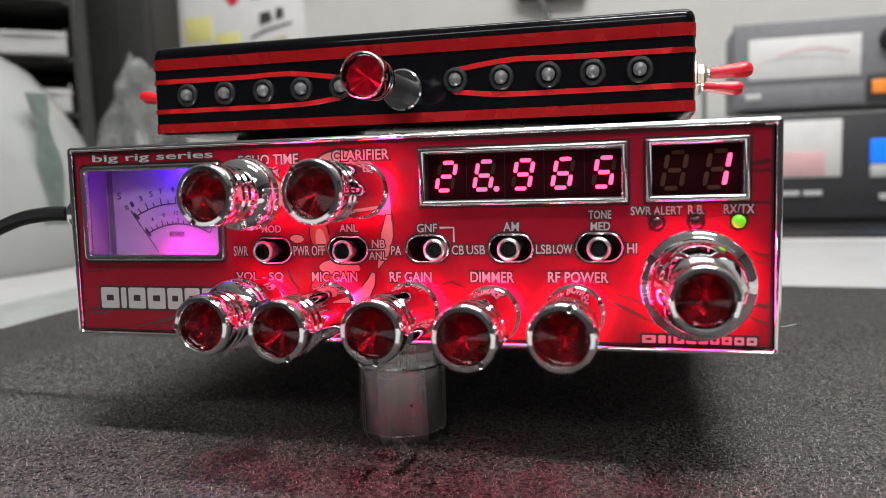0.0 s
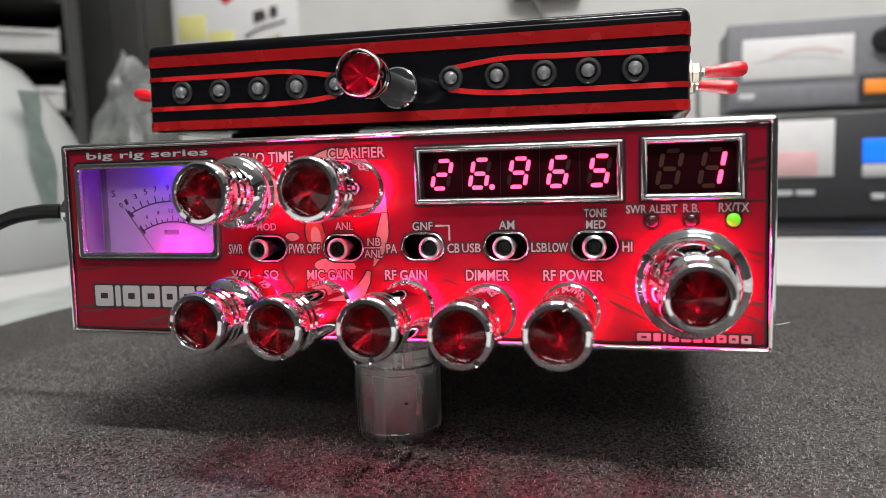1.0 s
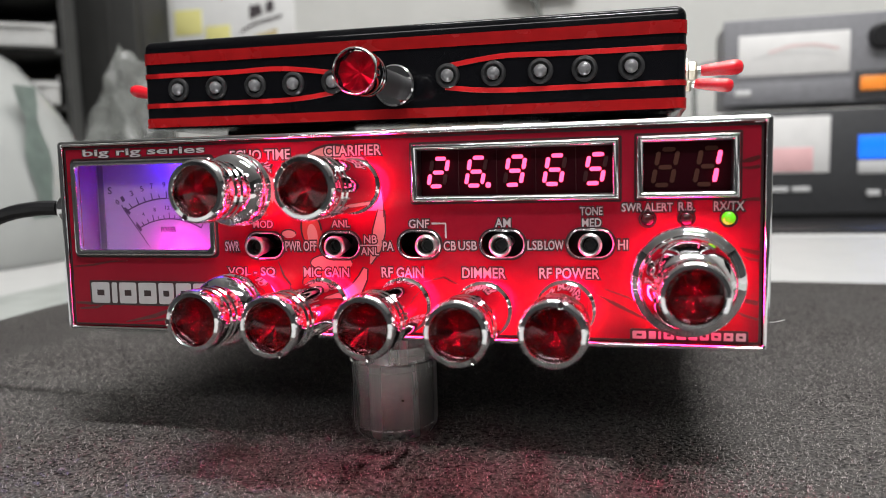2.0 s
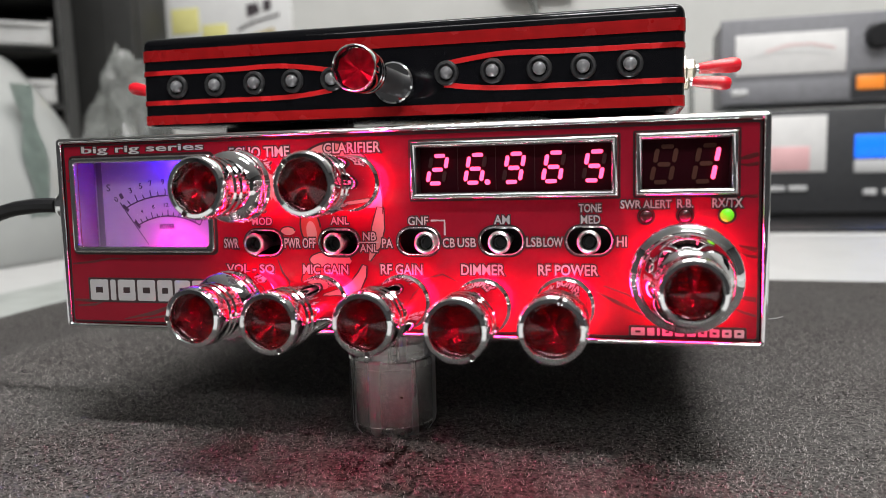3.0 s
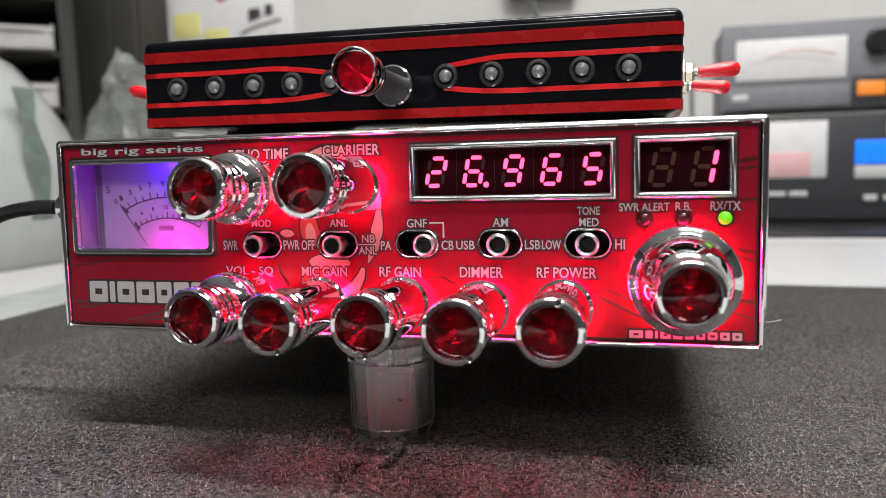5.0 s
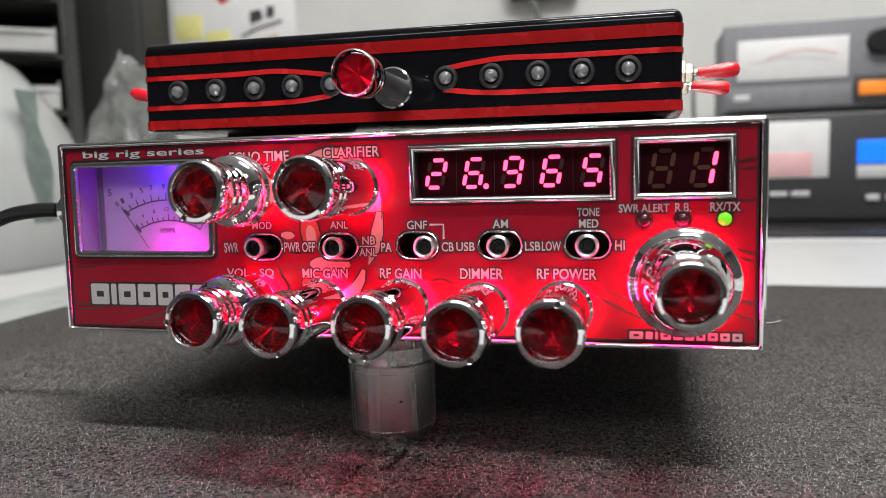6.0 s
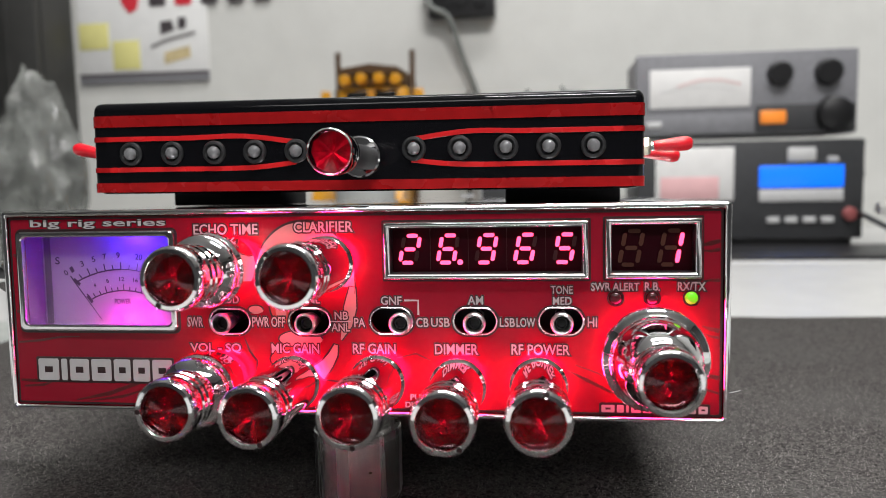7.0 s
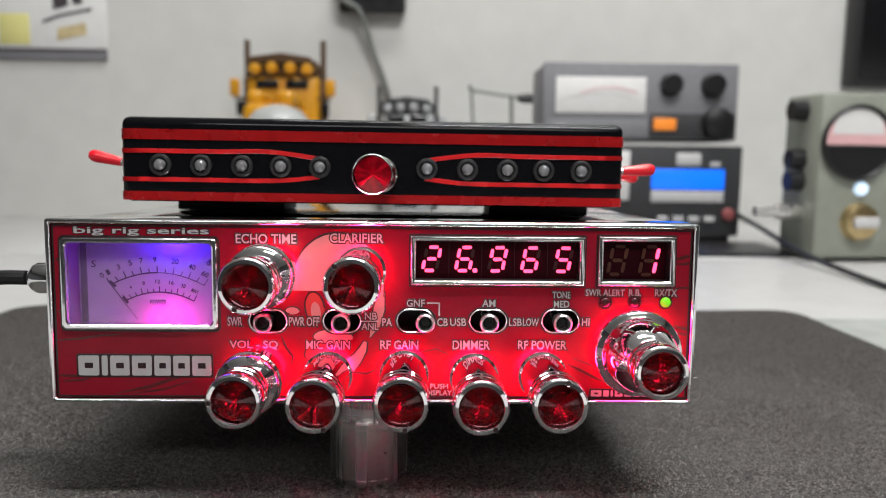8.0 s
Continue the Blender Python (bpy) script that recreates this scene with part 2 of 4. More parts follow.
def plate(loops, front, back, material, bevel=0.0, steps=1):
    """A plate in x and z with holes, from y = front to y = back. Loops: the outline, then the holes."""
    curve = bpy.data.curves.new("plate", "CURVE")
    curve.dimensions, curve.fill_mode = "2D", "BOTH"
    curve.extrude = max((back - front) / 2 - bevel, 0.00001)
    curve.bevel_depth, curve.offset, curve.bevel_resolution = bevel, -bevel, steps
    for loop in loops:
        s = curve.splines.new("POLY")
        s.points.add(len(loop) - 1)
        for p, (x, z) in zip(s.points, loop):
            p.co = (x, z, 0, 1)
        s.use_cyclic_u = True
    me = mesh_of_curve(curve)
    me.transform(Matrix.Translation((0, (front + back) / 2, 0)) @ UPRIGHT)
    me.materials.clear()
    me.materials.append(material)
    me.shade_smooth()
    me.set_sharp_from_angle(angle=radians(35))
    return me


def rect(x0, x1, z0, z1, r=0.0, n=4):
    if not r:
        return [(x0, z0), (x1, z0), (x1, z1), (x0, z1)]
    out = []
    for cx, cz, a in ((x1 - r, z0 + r, -90), (x1 - r, z1 - r, 0), (x0 + r, z1 - r, 90), (x0 + r, z0 + r, 180)):
        out += [(cx + r * math.cos(radians(a + 90 * i / n)), cz + r * math.sin(radians(a + 90 * i / n))) for i in range(n + 1)]
    return out


def disc(x, z, r, n=32):
    return [(x + r * math.cos(2 * math.pi * i / n), z + r * math.sin(2 * math.pi * i / n)) for i in range(n)]


def strip(points, width):
    """The outline of a band of that width along points in x and z."""
    left, right = [], []
    for i, (x, z) in enumerate(points):
        (xa, za), (xb, zb) = points[max(i - 1, 0)], points[min(i + 1, len(points) - 1)]
        d = math.hypot(xb - xa, zb - za)
        nx, nz = -(zb - za) / d, (xb - xa) / d
        w = width[i] / 2 if isinstance(width, list) else width / 2
        left.append((x + nx * w, z + nz * w)), right.append((x - nx * w, z - nz * w))
    return left + right[::-1]


def tube(points, radius, steps=10, bm=None):
    """A round cable along a smooth line through points."""
    pts = [Vector(p) for p in points]
    line = []
    for i in range(len(pts) - 1):
        p0, p1, p2, p3 = pts[max(i - 1, 0)], pts[i], pts[i + 1], pts[min(i + 2, len(pts) - 1)]
        for k in range(8):
            t = k / 8
            line.append(0.5 * ((2 * p1) + (p2 - p0) * t + (2 * p0 - 5 * p1 + 4 * p2 - p3) * t * t + (3 * p1 - p0 - 3 * p2 + p3) * t ** 3))
    line.append(pts[-1])
    bm = bm or bmesh.new()
    rings = []
    for i, p in enumerate(line):
        ahead = (line[min(i + 1, len(line) - 1)] - line[max(i - 1, 0)]).normalized()
        side = ahead.cross(Vector((0.13, 0.21, 0.97))).normalized()
        up = side.cross(ahead)
        rings.append([bm.verts.new(p + radius * (math.cos(2 * math.pi * k / steps) * side + math.sin(2 * math.pi * k / steps) * up)) for k in range(steps)])
    for a, b in zip(rings, rings[1:]):
        for k in range(steps):
            bm.faces.new((a[k], a[(k + 1) % steps], b[(k + 1) % steps], b[k]))
    bm.faces.new(rings[0][::-1]), bm.faces.new(rings[-1])
    bmesh.ops.recalc_face_normals(bm, faces=bm.faces)
    return bm


def lettering(text, x0, x1, z0, z1, parent, material, y=-0.0001, edge=0.0, edge_material=None, slant=0.0):
    """Words in the built-in font, fitted into a rectangle in x and z, with a dark edge round the letters."""
    def words(grow, depth):
        c = bpy.data.curves.new("words", "FONT")
        c.body, c.offset, c.extrude, c.resolution_u, c.shear = text, grow, depth, 3, slant
        return mesh_of_curve(c)

    me = words(0.012, 0.004)
    co = np.empty(len(me.vertices) * 3)
    me.vertices.foreach_get("co", co)
    co = co.reshape(-1, 3)
    (ax, az), (bx, bz) = co[:, :2].min(0), co[:, :2].max(0)
    sx, sz = (x1 - x0) / (bx - ax), (z1 - z0) / (bz - az)
    fit = Matrix.Translation((x0 - ax * sx, y, z0 - az * sz)) @ UPRIGHT @ Matrix.Diagonal((sx, sz, 0.01, 1))
    me.transform(fit)
    me.materials.clear()
    me.materials.append(material)
    ob = part("lettering", me, material, parent)
    if edge:
        rim = words(edge, 0.004)
        rim.transform(Matrix.Translation((0, 0.00005, 0)) @ fit)
        rim.materials.clear()
        rim.materials.append(edge_material)
        part("lettering_edge", rim, edge_material, ob)
    return ob


C = 0.01  # centimetres, in which the small things below are written


def cm(loop):
    return [(x * C, z * C) for x, z in loop]


# ---- setting ----
def slab(name, x0, x1, y0, y1, z0, z1, material, label, bevel=0.0):
    return tagged(part(name, box(x0, x1, y0, y1, z0, z1, bevel), material, None), label, name.split("_")[0], kind="structure")


BACK, TABLE = 1.09, -0.004
slab("wall_north", -2.6, 3.0, BACK, BACK + 0.1, -0.8, CEILING, WALL_PAINT, "plain off-white painted wall behind the bench")
# unseen walls, and the floor below, are darkened to deepen the chrome's reflections
slab("wall_south", -2.6, 3.0, -4.6, -4.5, -0.8, CEILING, WALL_UNSEEN, "unseen wall behind the view, darkened for the chrome reflections")
slab("wall_west", -2.7, -2.6, -4.6, BACK + 0.1, -0.8, CEILING, WALL_UNSEEN, "unseen side wall, darkened for the chrome reflections")
slab("wall_east", 3.0, 3.1, -4.6, BACK + 0.1, -0.8, CEILING, WALL_UNSEEN, "unseen side wall, darkened for the chrome reflections")
slab("ceiling", -2.7, 3.1, -4.6, BACK + 0.1, CEILING, CEILING + 0.1, CEIL_PAINT, "plain white painted ceiling")
slab("floor", -2.7, 3.1, -4.6, BACK + 0.1, -0.85, -0.8, FLOOR_GREY, "grey vinyl floor")

bench = empty("workbench", pose(0, 0, TABLE), "pale laminate workbench against the wall", "workbench")
part("tabletop", box(-1.6, 1.8, -0.45, 0.615, -0.03, 0, 0.003), TABLE_WHITE, bench)
part("rear_shelf", box(-1.6, 1.8, 0.622, BACK - 0.002, -0.03, 0.0, 0.003), TABLE_WHITE, bench)
for x in (-1.5, 1.7):
    for y in (-0.40, 1.0):
        part("leg", box(x - 0.03, x + 0.03, y - 0.03, y + 0.03, -0.796, -0.03, 0.003), CASE_DARK, bench)

felt = bmesh.new()
for i in range(121):
    for j in range(101):
        x, y = -0.275 + 0.563 * i / 120, -0.20 + 0.512 * j / 100
        for side in (-1, 1):  # rounded far corners
            u, v = (side * (x - 0.0065) - 0.2595) / 0.022, (y - 0.290) / 0.022
            if u > 0 and v > 0:
                x, y = 0.0065 + side * (0.2595 + 0.022 * u * math.sqrt(1 - v * v / 2)), 0.290 + 0.022 * v * math.sqrt(1 - u * u / 2)
        felt.verts.new((x, y, 0.0009 * noise.noise((x * 14, y * 14, 0)) * min(1, max(0, abs(x) * 8))))
felt.verts.ensure_lookup_table()
for i in range(120):
    for j in range(100):
        a = i * 101 + j
        felt.faces.new([felt.verts[k] for k in (a, a + 101, a + 102, a + 1)])
bmesh.ops.solidify(felt, geom=felt.faces[:], thickness=0.0036)
bmesh.ops.recalc_face_normals(felt, faces=felt.faces)
work_mat = tagged(part("felt_mat", felt, MAT_FELT, None), "black speckled felt mat lying on the bench", "mat")

tagged(part("cutting_mat", box(-0.36, 0.46, -0.22, 0.300, TABLE, -0.0037, 0.0001), CUT_GREY, None), "thin worn grey cutting mat under the felt", "mat")

# short loose fibres of the pile, thickest where one looks at it from near
rng = np.random.default_rng(5)
n = 80000
fx, fy = rng.uniform(-0.2, 0.22, n), rng.beta(1.1, 1.9, n) * 0.26 - 0.075
length, turn_a, rise = rng.uniform(0.0004, 0.0011, n), rng.uniform(0, 6.28, n), rng.uniform(0.0002, 0.0009, n)
dx, dy = np.cos(turn_a) * length, np.sin(turn_a) * length
wx, wy = -np.sin(turn_a) * 0.00006, np.cos(turn_a) * 0.00006
z0 = np.full(n, 0.0002)
corners = np.stack([np.stack([fx - wx, fy - wy, z0], 1), np.stack([fx + wx, fy + wy, z0], 1), np.stack([fx + dx, fy + dy, z0 + rise], 1)], 1).reshape(-1, 3)
fuzz = bpy.data.meshes.new("felt_fibres")
fuzz.from_pydata(corners.tolist(), [], np.arange(3 * n).reshape(-1, 3).tolist())
fuzz.materials.append(FIBRE)
tagged(part("felt_fibres", fuzz, FIBRE, None, smooth=False), "short grey fibres standing out of the black felt mat", "fibres", kind="stuff")


# ---- the radio ----
radio = empty("cb_radio", RADIO, "red chrome-framed two-way radio, switched on, propped on the mat", "radio")
W, T = 10.0, 5.72
part("chassis", box(-9.8 * C, 9.8 * C, 1.45 * C, 21 * C, 0.05 * C, 5.66 * C, 0.0015), CHROME_TOP, radio, "polished chrome radio case")
for x in (-7.5, 7.5):
    part("rear_foot", lathe([(0, -2.78 * C), (0.55 * C, -2.78 * C), (0.6 * C, -2.7 * C), (0.6 * C, 0.06 * C)], 24, "Z"), RUBBER, radio, "", pose(x * C, 19 * C, 0))
part("bezel", plate([cm(rect(-W, W, 0, T, 0.12)), cm(rect(-W + 0.17, W - 0.17, 0.15, T - 0.16, 0.05))], -0.08 * C, 1.5 * C, CHROME_FRAME, 0.0008, 4), CHROME_FRAME, radio, "bright chrome front frame")
SWITCHES = [(-3.29, 2.60, -3.38), (-1.02, 2.61, -1.02), (1.25, 2.63, 1.55), (3.50, 2.64, 3.51), (5.75, 2.65, 5.76)]
LAMPS = [(7.14, 3.255, LED_OFF), (8.06, 3.26, LED_OFF), (9.03, 3.265, LED_GREEN)]
METER = (-9.40, -4.96, 2.46, 5.00)
SCREENS = ((1.08, 6.47, 3.75, 5.29), (6.87, 9.28, 3.76, 5.32))


def stadium(x, z, w, h):
    return rect(x - w / 2, x + w / 2, z - h / 2, z + h / 2, h * 0.499, 8)


holes = [cm(rect(*METER, 0.12))] + [cm(stadium(x, z, 1.10, 0.66)) for x, z, _ in SWITCHES]
holes += [cm(rect(a + 0.15, b - 0.15, c + 0.15, d - 0.15)) for a, b, c, d in SCREENS]
part("face_panel", plate([cm(rect(-W + 0.2, W - 0.2, 0.17, T - 0.18))] + holes, 0, 0.12 * C, RED_PANEL), RED_PANEL, radio, "glossy red printed front panel")
part("panel_backing", plate([cm(rect(-W + 0.25, W - 0.25, 0.2, T - 0.2)), cm(rect(METER[0] - 0.05, METER[1] + 0.05, METER[2] - 0.45, METER[3] + 0.45))], 1.2 * C, 1.3 * C, BLACK_PLASTIC), BLACK_PLASTIC, radio)
part("panel_line", plate([cm(rect(-W + 0.2, W - 0.2, 0.18, T - 0.19, 0.05)), cm(rect(-W + 0.26, W - 0.26, 0.24, T - 0.25, 0.05))], -0.004 * C, 0.03 * C, DARK_PRINT), DARK_PRINT, radio)


def streak(points, widths):
    part("printed_streak", plate([cm(strip(points, widths))], -0.003 * C, 0.02 * C, STREAK_PRINT), STREAK_PRINT, radio)


streak([(-9.7, 0.86), (-9.2, 0.84), (-8.6, 1.02), (-8.1, 1.06)], [0.06, 0.10, 0.06, 0.02])
streak([(-9.6, 0.68), (-9.0, 0.72), (-8.5, 0.9)], [0.05, 0.08, 0.02])
streak([(-8.0, 0.30), (-7.0, 0.50), (-6.0, 0.85), (-5.2, 1.0)], [0.03, 0.12, 0.09, 0.02])
streak([(-7.6, 0.28), (-6.6, 0.42), (-5.6, 0.72)], [0.02, 0.08, 0.02])
streak([(-9.7, 1.96), (-9.0, 2.02), (-8.4, 2.12), (-7.8, 2.14)], [0.05, 0.07, 0.05, 0.02])
streak([(-9.7, 2.85), (-9.5, 2.87)], [0.08, 0.06])
streak([(-9.7, 4.45), (-9.55, 4.5)], [0.10, 0.05])
streak([(9.32, 4.62), (9.5, 4.66), (9.72, 4.72)], [0.05, 0.12, 0.10])
streak([(9.32, 4.48), (9.5, 4.46), (9.72, 4.50)], [0.03, 0.07, 0.09])
streak([(9.32, 3.70), (9.5, 3.72), (9.72, 3.72)], [0.04, 0.07, 0.09])
streak([(9.3, 2.55), (9.45, 2.48), (9.72, 2.42)], [0.03, 0.08, 0.12])
streak([(9.3, 2.38), (9.5, 2.28), (9.72, 2.24)], [0.02, 0.06, 0.08])
streak([(9.2, 1.35), (9.45, 1.25), (9.72, 1.2)], [0.03, 0.10, 0.12])
streak([(9.1, 1.05), (9.4, 0.9), (9.72, 0.8)], [0.02, 0.06, 0.06])
streak([(5.9, 1.35), (6.4, 1.1), (6.9, 0.85), (7.6, 0.55)], [0.02, 0.09, 0.07, 0.02])
streak([(6.1, 1.5), (6.7, 1.28), (7.1, 1.0)], [0.02, 0.05, 0.02])
streak([(1.35, 1.62), (1.9, 1.75), (2.3, 1.56)], [0.02, 0.05, 0.02])

# plain pale and dark patches of the printed picture, with thin dark outlines
PATCH_RED = shader("red_print", (0.34, 0.035, 0.03), 0.3, 0, vary=0.1, scale=120)


def oval(x, z, w, h, lean=0.0, n=40, wobble=0.0, a0=0.0, a1=6.2832):
    out = []
    for a in np.linspace(a0, a1, n, a1 - a0 < 6.28):
        k = 1 + wobble * math.sin(3 * a)
        out.append((x + w * k * math.cos(a) + lean * math.sin(a), z + h * k * math.sin(a)))
    return out


def patch(loop, material, lift, label="", outline=0.0):
    part("printed_patch", plate([cm(loop)], -0.001 * lift * C, 0.02 * C, material), material, radio, label)
    if outline:
        part("printed_outline", plate([cm(strip(loop + loop[:2], outline))], -0.001 * (lift + 1) * C, 0.02 * C, DARK_PRINT), DARK_PRINT, radio)


def outline(loop, width):
    part("printed_outline", plate([cm(strip(loop, width))], -0.004 * C, 0.02 * C, DARK_PRINT), DARK_PRINT, radio)


patch(oval(-1.15, 3.55, 1.40, 1.82, 0.0, 40, 0.02, 0.0, 3.1416), PALE_PRINT, 2, "pale rounded patch of the printed panel")
outline(oval(-1.15, 3.55, 1.42, 1.84, 0.0, 30, 0.02, -0.1, 3.0), [0.02 + 0.05 * math.sin(math.pi * i / 29) for i in range(30)])
patch(strip([(-0.15, 2.10), (0.02, 2.5), (0.12, 3.0), (0.2, 3.56)], [0.05, 0.30, 0.38, 0.20]), PALE_PRINT, 2, "", 0.04)
patch(oval(-1.86, 3.02, 0.30, 0.50, -0.05), PATCH_RED, 3, "small red oval with a dark outline", 0.05)
patch(oval(-1.83, 2.90, 0.15, 0.30, -0.03), PALE_PRINT, 5)
patch(oval(-1.30, 2.12, 0.62, 0.24), PALE_PRINT, 3, "", 0.04)
patch(oval(-2.55, 2.93, 0.22, 0.12), PALE_PRINT, 3, "", 0.04)
patch(strip([(-0.85, 1.15), (-0.55, 1.45), (-0.38, 1.72), (-0.30, 1.98)], [0.50, 0.36, 0.28, 0.14]), PALE_PRINT, 2, "", 0.05)
patch(oval(-1.75, 1.62, 0.42, 0.30, 0.1), PATCH_RED, 2, "", 0.05)
outline([(-2.9, 2.15), (-2.75, 1.75), (-2.55, 1.5), (-2.6, 1.2)], [0.02, 0.06, 0.05, 0.02])
outline([(-1.0, 1.2), (-0.7, 1.0), (-0.25, 0.95), (0.05, 1.1)], [0.02, 0.05, 0.05, 0.02])

# dial knobs
KNOB = [(0.30, 0.02), (0.30, -0.40), (0.72, -0.40), (0.75, -0.43), (0.75, -0.52), (0.70, -0.55), (0.70, -2.50), (0.745, -2.53), (0.745, -2.70), (0.69, -2.73), (0.69, -2.80), (0.745, -2.83), (0.745, -2.98),
        (0.69, -3.01), (0.69, -3.08), (0.745, -3.11), (0.765, -3.20), (0.765, -3.48), (0.745, -3.58), (0.70, -3.63), (0.615, -3.64), (0.585, -3.60), (0.575, -3.46)]
DUAL = [(0.30, 0.02), (0.30, -0.40), (0.76, -0.40), (0.78, -0.43), (0.78, -1.30), (0.88, -1.36), (0.94, -1.46), (0.94, -1.64), (0.885, -1.70), (0.885, -1.78), (0.925, -1.85), (0.925, -1.98), (0.89, -2.08), (0.80, -2.17), (0.68, -2.24), (0.64, -2.45)] + KNOB[7:]
BIG = [(0.40, 0.02), (0.40, -0.40), (1.26, -0.40), (1.33, -0.44), (1.345, -0.52), (1.33, -0.62), (1.26, -0.70), (1.17, -0.73), (1.13, -0.78), (1.11, -0.95), (1.07, -1.20), (1.00, -1.45), (0.91, -1.68), (0.83, -1.84), (0.77, -1.95),
       (0.71, -2.02), (0.70, -2.1), (0.745, -2.13), (0.745, -2.26), (0.70, -2.29), (0.70, -2.36), (0.745, -2.40), (0.775, -2.50), (0.775, -2.82), (0.75, -2.94), (0.70, -3.0), (0.62, -3.01), (0.585, -2.97), (0.575, -2.84)]


def turned(profile, material, flutes=None):
    bm = lathe([(r * C, y * C) for r, y in profile], 160 if flutes else 72)
    if flutes:
        for v in bm.verts:
            y, r = v.co.y / C, math.hypot(v.co.x, v.co.z)
            if flutes[0] >= y >= flutes[1] and r > 0:
                k = 1 + 0.003 * math.cos(40 * math.atan2(v.co.z, v.co.x))
                v.co.x, v.co.z = v.co.x * k, v.co.z * k
    return as_mesh("turned", bm, material)


def jewel_mesh(radius, edge, tip):
    """The front of a faceted crystal: long wedges that meet in a low point, with a narrow girdle round them."""
    bm = bmesh.new()
    n = 16
    top = bm.verts.new((0, tip * C, 0))

    def ring(r, y, half):
        return [bm.verts.new((r * C * math.cos(2 * math.pi * (i + half) / n), y * C, r * C * math.sin(2 * math.pi * (i + half) / n))) for i in range(n)]

    rim, mid = ring(radius, edge, 0.0), ring(0.90 * radius, edge * 0.86 + tip * 0.14, 0.0)
    for i in range(n):
        j = (i + 1) % n
        bm.faces.new((rim[i], rim[j], mid[j], mid[i]))
        bm.faces.new((top, mid[i], mid[j]))
    bmesh.ops.recalc_face_normals(bm, faces=bm.faces)
    return as_mesh("jewel", bm, CRYSTAL, False)


def foil_mesh(radius, edge, depth, material=FOIL):
    """The mirrored back of a crystal: a cone of long wedges, each cut a little unevenly."""
    bm = bmesh.new()
    n = 24
    cut = random.Random(11)
    deep = bm.verts.new((0, (edge + depth) * C, 0))
    rim = [bm.verts.new((radius * C * math.cos(2 * math.pi * i / n), (edge + 0.06 + cut.uniform(-0.05, 0.05)) * C, radius * C * math.sin(2 * math.pi * i / n))) for i in range(n)]
    for i in range(n):
        bm.faces.new((deep, rim[i], rim[(i + 1) % n]))
    bmesh.ops.recalc_face_normals(bm, faces=bm.faces)
    return as_mesh("jewel_foil", bm, material, False)


SHORT = [(r, y if y > -0.6 else y * 0.925) for r, y in DUAL]
knob_mesh, dual_mesh, big_mesh = turned(KNOB, CHROME), turned(DUAL, CHROME, (-1.4, -2.1)), turned(BIG, CHROME, (-0.43, -0.63))
short_mesh = turned(SHORT, CHROME, (-1.3, -1.95))
jewel = jewel_mesh(0.58, -3.46, -3.61)
jewel_big = jewel_mesh(0.58, -2.82, -2.97)
foil, foil_big = foil_mesh(0.575, -3.42, 0.26), foil_mesh(0.575, -2.78, 0.26)
screw_mesh = as_mesh("set_screw", lathe([(0.050 * C, 0), (0.075 * C, -0.012 * C), (0.085 * C, 0.02 * C)], 20), CHROME)
screw_dark = as_mesh("screw_hole", lathe([(0, -0.004 * C), (0.062 * C, -0.004 * C)], 16), DARK_PRINT)
glow_mesh = lathe([((0.55 + 0.08 * math.cos(a)) * C, (-0.17 + 0.08 * math.sin(a)) * C) for a in np.linspace(0, 6.2832, 9)], 64)
glow_mesh = as_mesh("light_ring", glow_mesh, RING_LIGHT)
KNOBS = [("volume_knob", -3.55, 1.05, short_mesh, (-0.66, -0.02)), ("gain_knob", -1.40, 1.02, knob_mesh, (0.28, -0.61)), ("gain_knob", 0.92, 1.06, knob_mesh, (0.11, -0.66)),
         ("dimmer_knob", 3.06, 0.98, knob_mesh, (0.38, -0.555)), ("power_knob", 5.16, 1.04, knob_mesh, (0.18, 0.645)), ("echo_knob", -3.12, 4.20, dual_mesh, (-0.29, -0.60)),
         ("clarifier_knob", -0.39, 4.23, knob_mesh, (-0.42, 0.52))]
for name, x, z, mesh, (sx, sz) in KNOBS:
    back = 0.272 if mesh is short_mesh else 0.0
    k = part(name, mesh, CHROME, radio, "mirror-bright chrome knob with a red crystal in its end", pose(x * C, -0.02 * C, z * C))
    gem = part("jewel", jewel, CRYSTAL, k, "faceted dark red crystal", pose(0, back * C, 0, 0, 17 * x, 0))
    part("jewel_foil", foil, FOIL, gem)
    part("set_screw", screw_mesh, CHROME, k, "", pose(sx * C, (back - 3.635) * C, sz * C))
    part("screw_hole", screw_dark, DARK_PRINT, k, "", pose(sx * C, (back - 3.646) * C, sz * C))
k = part("channel_knob", big_mesh, CHROME, radio, "large flared chrome channel knob with a red crystal in its end", pose(8.06 * C, -0.02 * C, 1.78 * C))
gem = part("jewel", jewel_big, CRYSTAL, k, "faceted dark red crystal", pose(0, 0, 0, 0, 40, 0))
part("jewel_foil", foil_big, FOIL, gem)

# toggles in their slots
rim_mesh = plate([cm(stadium(0, 0, 1.21, 0.77)), cm(stadium(0, 0, 1.10, 0.66))], -0.05 * C, 0.05 * C, CHROME_FRAME, 0.0002)
line_mesh = plate([cm(stadium(0, 0, 1.29, 0.85)), cm(stadium(0, 0, 1.19, 0.75))], -0.004 * C, 0.02 * C, DARK_PRINT)
bat_mesh = as_mesh("toggle", lathe([(r * C, y * C) for r, y in ((0.15, 1.15), (0.17, 0.4), (0.24, 0.05), (0.25, -0.28), (0.285, -0.33), (0.30, -0.40), (0.285, -0.47), (0.25, -0.50), (0.215, -0.48), (0.20, -0.42), (0.195, -0.25), (0.17, 0.05))], 40), NICKEL)
